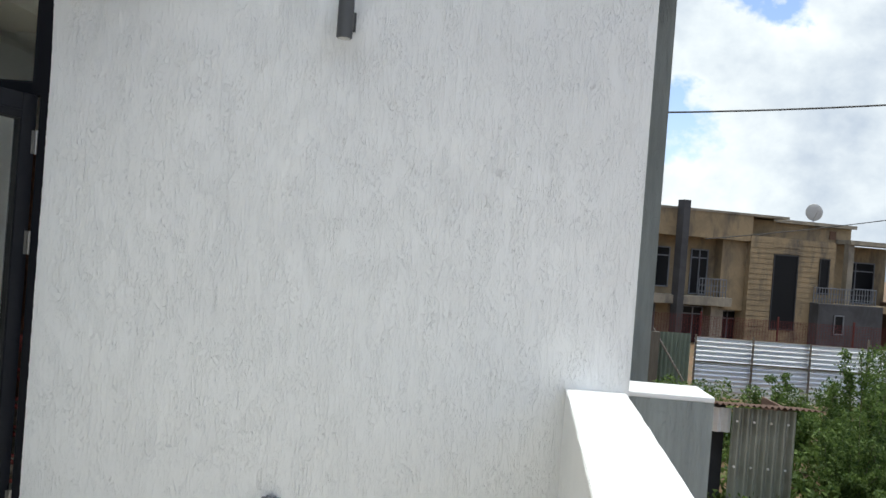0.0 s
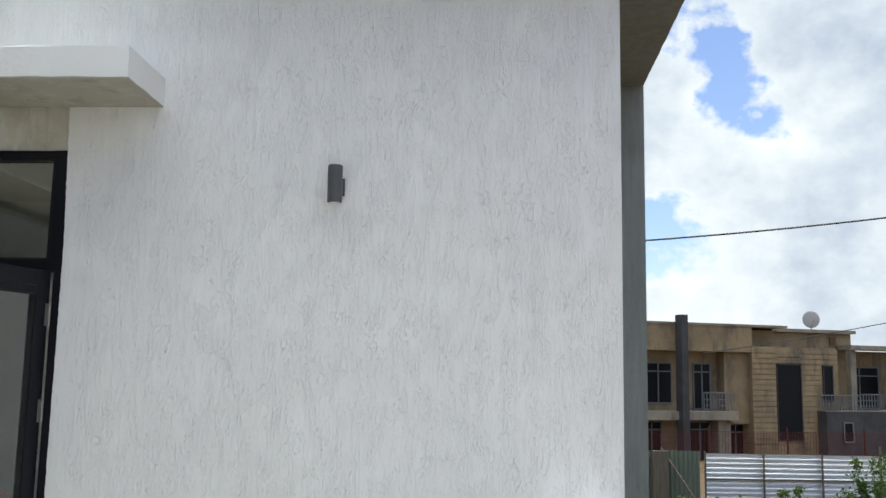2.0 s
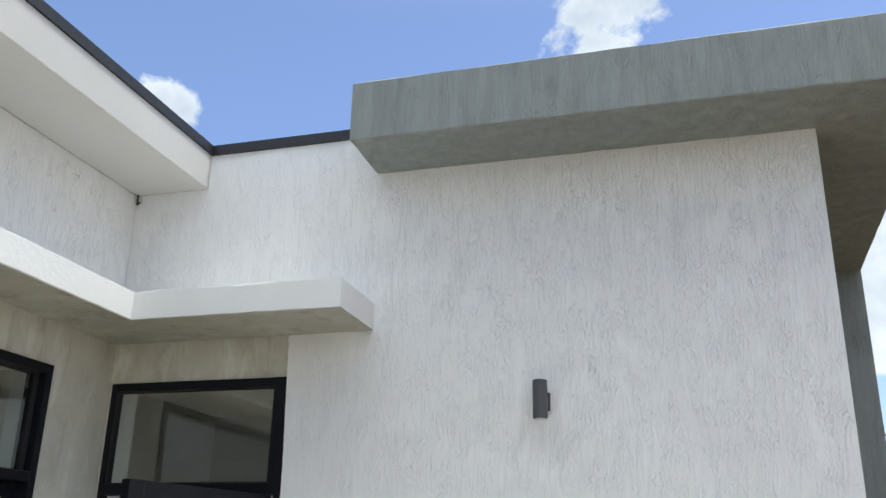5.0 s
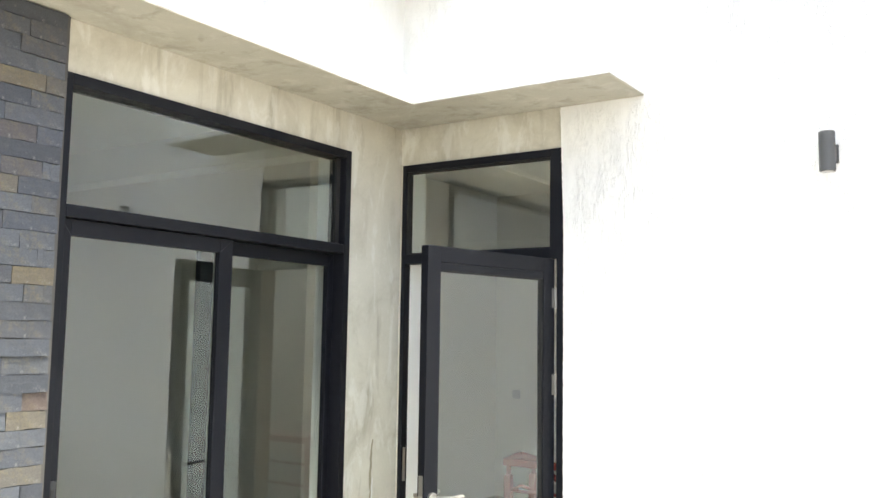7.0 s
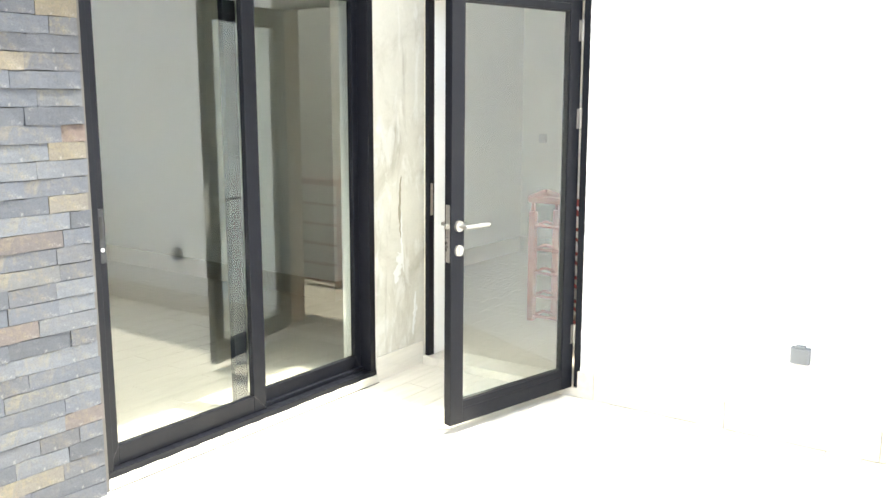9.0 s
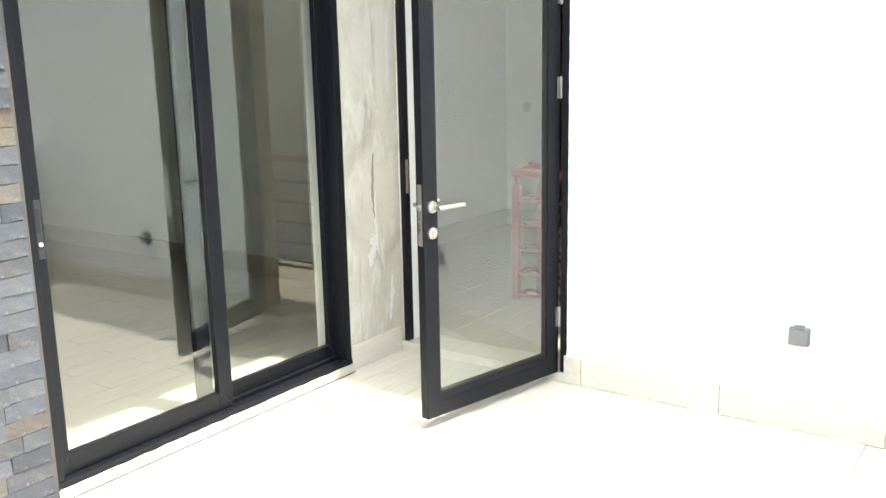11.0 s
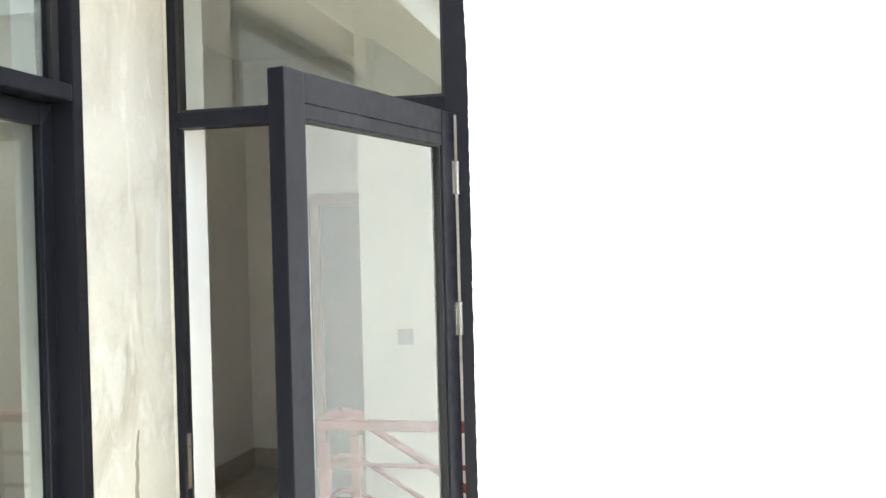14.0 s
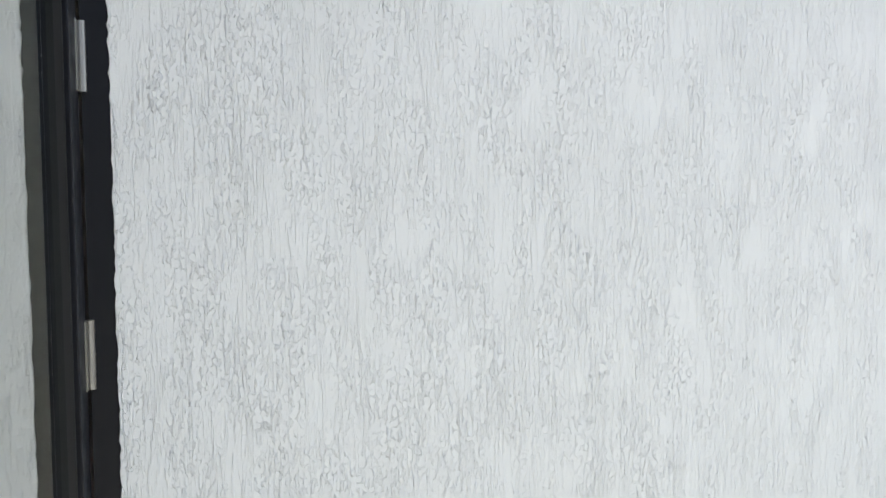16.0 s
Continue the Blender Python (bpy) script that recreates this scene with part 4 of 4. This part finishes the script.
# ---- plants ----
def leaf_cloud(centre_list, count, size, seed, mat, name, parent, squash=0.8):
    rng = np.random.default_rng(seed)
    which = rng.integers(0, len(centre_list), count)
    c = np.array([p[:3] for p in centre_list])[which]
    r = np.array([p[3] for p in centre_list])[which]
    d = rng.normal(size=(count, 3))
    d /= np.linalg.norm(d, axis=1)[:, None]
    pos = c + d * (r * rng.uniform(0.35, 1.05, count) ** 0.6)[:, None] * np.array((1, 1, squash))
    a = rng.normal(size=(count, 3))
    a[:, 2] -= 0.3
    a /= np.linalg.norm(a, axis=1)[:, None]
    b = np.cross(a, rng.normal(size=(count, 3)))
    b /= np.linalg.norm(b, axis=1)[:, None]
    s = size * rng.uniform(0.6, 1.4, count)[:, None]
    quad = np.stack((pos, pos + a * s * 0.5 + b * s * 0.24, pos + a * s, pos + a * s * 0.5 - b * s * 0.24), axis=1).reshape(-1, 3)
    me = bpy.data.meshes.new(name)
    me.from_pydata(quad.tolist(), [], [(4 * i, 4 * i + 1, 4 * i + 2, 4 * i + 3) for i in range(count)])
    me.materials.append(mat)
    ob = new(name, me)
    ob.parent = parent
    return ob


def shrub(at, height, spread, seed, leaves=2600, size=0.11, label="leafy green shrub on the weedy plot", mat=None, name="shrub"):
    rnd = random.Random(seed)
    s = thing(name, at, label, "bush", "shrubs on the plot")
    bm = bmesh.new()
    clumps = []
    for i in range(16):
        ang = rnd.uniform(0, 2 * math.pi)
        rr = spread * rnd.uniform(0.15, 1.0)
        tall = height * (rnd.uniform(0.35, 0.8) if i % 4 else rnd.uniform(0.85, 1.15))
        foot = Vector((math.cos(ang) * rr * 0.25, math.sin(ang) * rr * 0.25, 0))
        top = Vector((math.cos(ang) * rr, math.sin(ang) * rr, tall))
        mid = (foot + top) / 2 + Vector((rnd.uniform(-0.1, 0.1), rnd.uniform(-0.1, 0.1), 0.12 * tall))
        rod(bm, foot, mid, 0.014, 5)
        rod(bm, mid, top, 0.008, 5)
        for k in range(6):
            f = 0.25 + 0.15 * k
            q = foot.lerp(mid, f * 2) if f < 0.5 else mid.lerp(top, f * 2 - 1)
            clumps.append((q.x + rnd.uniform(-0.08, 0.08), q.y + rnd.uniform(-0.08, 0.08), q.z, spread * rnd.uniform(0.07, 0.19)))
    tagged(part("stems", bm, STEM, s), kind="stuff")
    leaf_cloud(clumps, leaves, size, seed, mat or LEAF, "foliage", s)
    return s


SHRUBS = [(10.4, 13.0, 2.1, 1.3), (12.4, 14.2, 3.0, 1.6), (14.0, 16.0, 3.3, 1.7), (9.6, 12.2, 1.5, 0.9), (11.2, 11.6, 1.9, 1.2), (13.2, 12.6, 2.7, 1.5), (15.8, 18.5, 3.2, 1.8),
          (10.2, 16.5, 1.8, 1.2), (12.3, 18.0, 2.45, 1.4), (13.8, 20.0, 2.5, 1.5), (9.2, 9.9, 1.2, 0.9), (10.3, 9.6, 1.6, 1.1), (8.6, 18.0, 1.1, 1.0), (7.4, 21.0, 1.2, 1.1), (16.5, 21.5, 2.4, 1.7)]
for i, (x, y, h, sp) in enumerate(SHRUBS):
    shrub((x, y, GZ), h, sp, 100 + i, 13000 if y < 15 else 8000, 0.072 if y < 15 else 0.09)
weeds = thing("weeds", (9.0, 14.0, GZ), "dense green weeds covering the plot", "weeds", kind="stuff")
rnd = random.Random(77)
patches = []
for i in range(420):
    x, y = rnd.uniform(-3.5, 10.5), rnd.uniform(-5.0, 11.0)
    patches.append((x, y, rnd.uniform(0.15, 0.65), rnd.uniform(0.25, 0.55)))
tagged(leaf_cloud(patches, 45000, 0.13, 9, LEAF, "weed_leaves", weeds, 1.0), kind="stuff")


def tree(at, height, spread, seed, leaves):
    rnd = random.Random(seed)
    t = thing("tree", at, "dark green broad-leaved tree beyond the plots", "tree", "distant trees")
    bm = bmesh.new()
    bmesh.ops.create_cone(bm, cap_ends=True, segments=10, radius1=spread * 0.08, radius2=spread * 0.03, depth=height * 0.7, matrix=Matrix.Translation((0, 0, height * 0.35)))
    clumps = []
    for i in range(16):
        ang, rr = rnd.uniform(0, 6.28), spread * rnd.uniform(0.2, 0.85)
        q = Vector((math.cos(ang) * rr, math.sin(ang) * rr, height * rnd.uniform(0.45, 1.0)))
        rod(bm, (0, 0, height * rnd.uniform(0.3, 0.6)), q, spread * 0.018, 6)
        clumps.append((q.x, q.y, q.z, spread * rnd.uniform(0.22, 0.42)))
    part("trunk", bm, STEM, t)
    leaf_cloud(clumps, leaves * 6, spread * 0.075, seed, DEEPLEAF, "crown", t)


for i, (x, y, h, sp) in enumerate([(37.8, 66, 10.8, 2.9), (37.5, 62, 6.6, 3.2), (41.5, 64, 6.0, 3.4), (44.5, 68, 8.6, 3.6), (49, 66, 8.5, 4.5), (52, 74, 9.5, 5.0), (60, 78, 10.0, 5.5), (52, 66, 8.0, 4.0), (-10, 80, 8.0, 5.0), (70, 70, 10, 6)]):
    tree((x, y, GZ), h, sp, 300 + i, 2600)
hills = thing("backdrop_hills", (0, 0, 0), "wooded hills on the horizon with blue-green haze painted in", "backdrop", kind="structure")
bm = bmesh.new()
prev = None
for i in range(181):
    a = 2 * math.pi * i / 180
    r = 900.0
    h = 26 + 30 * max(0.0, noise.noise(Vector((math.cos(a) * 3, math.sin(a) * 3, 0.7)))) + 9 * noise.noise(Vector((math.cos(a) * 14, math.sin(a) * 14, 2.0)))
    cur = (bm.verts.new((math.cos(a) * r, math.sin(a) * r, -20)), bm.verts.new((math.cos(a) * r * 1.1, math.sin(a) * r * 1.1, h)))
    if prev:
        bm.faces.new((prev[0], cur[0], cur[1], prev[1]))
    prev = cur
# aerial haze is mixed into the base colour of the woods
part("hill", bm, stained_render("haze_tinted_woods", (0.12, 0.145, 0.17), (0.09, 0.115, 0.14), (0.10, 0.125, 0.14)), hills)

# ---- stone cladding, piece by piece ----
clad = thing("stone_cladding", (0.0, -2.222, 0.0), "split slate cladding in grey with rusty ochre pieces", "cladding", kind="structure")
part("mortar_bed", boxes((0.0, 0.026, -4.81, 0.022, 0.0, 2.945)), MORTAR, clad)
rnd = random.Random(21)


def stone_mesh(length, height, depth, seed):
    r = random.Random(seed)
    bm = bmesh.new()
    nx = 3
    fr, bk = [], []
    for i in range(nx + 1):
        for j in range(2):
            y = -length * i / nx
            z = height * j
            fr.append(bm.verts.new((depth + r.uniform(-0.003, 0.003), y + (r.uniform(-0.003, 0.003) if 0 < i < nx else 0), z + r.uniform(-0.002, 0.002))))
            bk.append(bm.verts.new((0.02, y, z)))
    for i in range(nx):
        a = 2 * i
        bm.faces.new((fr[a], fr[a + 1], fr[a + 3], fr[a + 2]))
        bm.faces.new((fr[a], fr[a + 2], bk[a + 2], bk[a]))
        bm.faces.new((fr[a + 1], bk[a + 1], bk[a + 3], fr[a + 3]))
    bm.faces.new((fr[0], bk[0], bk[1], fr[1]))
    bm.faces.new((fr[-2], fr[-1], bk[-1], bk[-2]))
    bmesh.ops.recalc_face_normals(bm, faces=bm.faces)
    return bm


row_h = 2.945 / 45
stuff = bmesh.new()
for j in range(45):
    y = 0.006 * rnd.uniform(-1, 1)
    k = 0
    while y > -2.5:
        ln = rnd.choice((0.16, 0.2, 0.24, 0.28, 0.33, 0.36)) * rnd.uniform(0.9, 1.1)
        if k == 0:
            ln *= rnd.uniform(0.35, 1.0)
        near = y > -1.3
        bm = stone_mesh(ln - 0.002, row_h - 0.002, rnd.uniform(0.042, 0.049), rnd.randint(0, 99999))
        if near:
            ob = part("stone", bm, SLATE, clad)
            ob.location = (0.0, y, j * row_h)
        else:
            me = bpy.data.meshes.new("t")
            bm.to_mesh(me)
            bm.free()
            me.transform(Matrix.Translation((0.0, y, j * row_h)))
            stuff.from_mesh(me)
            bpy.data.meshes.remove(me)
        y -= ln
        k += 1
tagged(part("stones", stuff, SLATE, clad), kind="stuff")

# ---- floor tiles ----
floor = thing("floor", (0, 0, 0), "cream wood-grain plank tiles on the terrace", "floor", kind="structure")
PW, PL = 0.1555, 0.704
plank = finish("plank_tile", boxes((0.0015, PW - 0.0015, -PL + 0.0015, -0.0015, -0.008, 0.0)), TILE)
for i in range(22):
    off = 0.35 if i % 2 else 0.0
    for j in range(-1, 10):
        y = -j * PL - off - 0.02
        if y - PL > 0 or y > 0.01:
            if y - PL > -0.05:
                continue
            ob = part("plank_tile", boxes((0.0015, PW - 0.0015, y - PL + 0.0015, -0.012, -0.008, 0.0)), TILE, floor)
            ob.location = (0.002 + i * PW, 0, 0)
            continue
        ob = new("plank_tile", plank)
        ob.parent = floor
        ob.location = (0.002 + i * PW, y, 0)
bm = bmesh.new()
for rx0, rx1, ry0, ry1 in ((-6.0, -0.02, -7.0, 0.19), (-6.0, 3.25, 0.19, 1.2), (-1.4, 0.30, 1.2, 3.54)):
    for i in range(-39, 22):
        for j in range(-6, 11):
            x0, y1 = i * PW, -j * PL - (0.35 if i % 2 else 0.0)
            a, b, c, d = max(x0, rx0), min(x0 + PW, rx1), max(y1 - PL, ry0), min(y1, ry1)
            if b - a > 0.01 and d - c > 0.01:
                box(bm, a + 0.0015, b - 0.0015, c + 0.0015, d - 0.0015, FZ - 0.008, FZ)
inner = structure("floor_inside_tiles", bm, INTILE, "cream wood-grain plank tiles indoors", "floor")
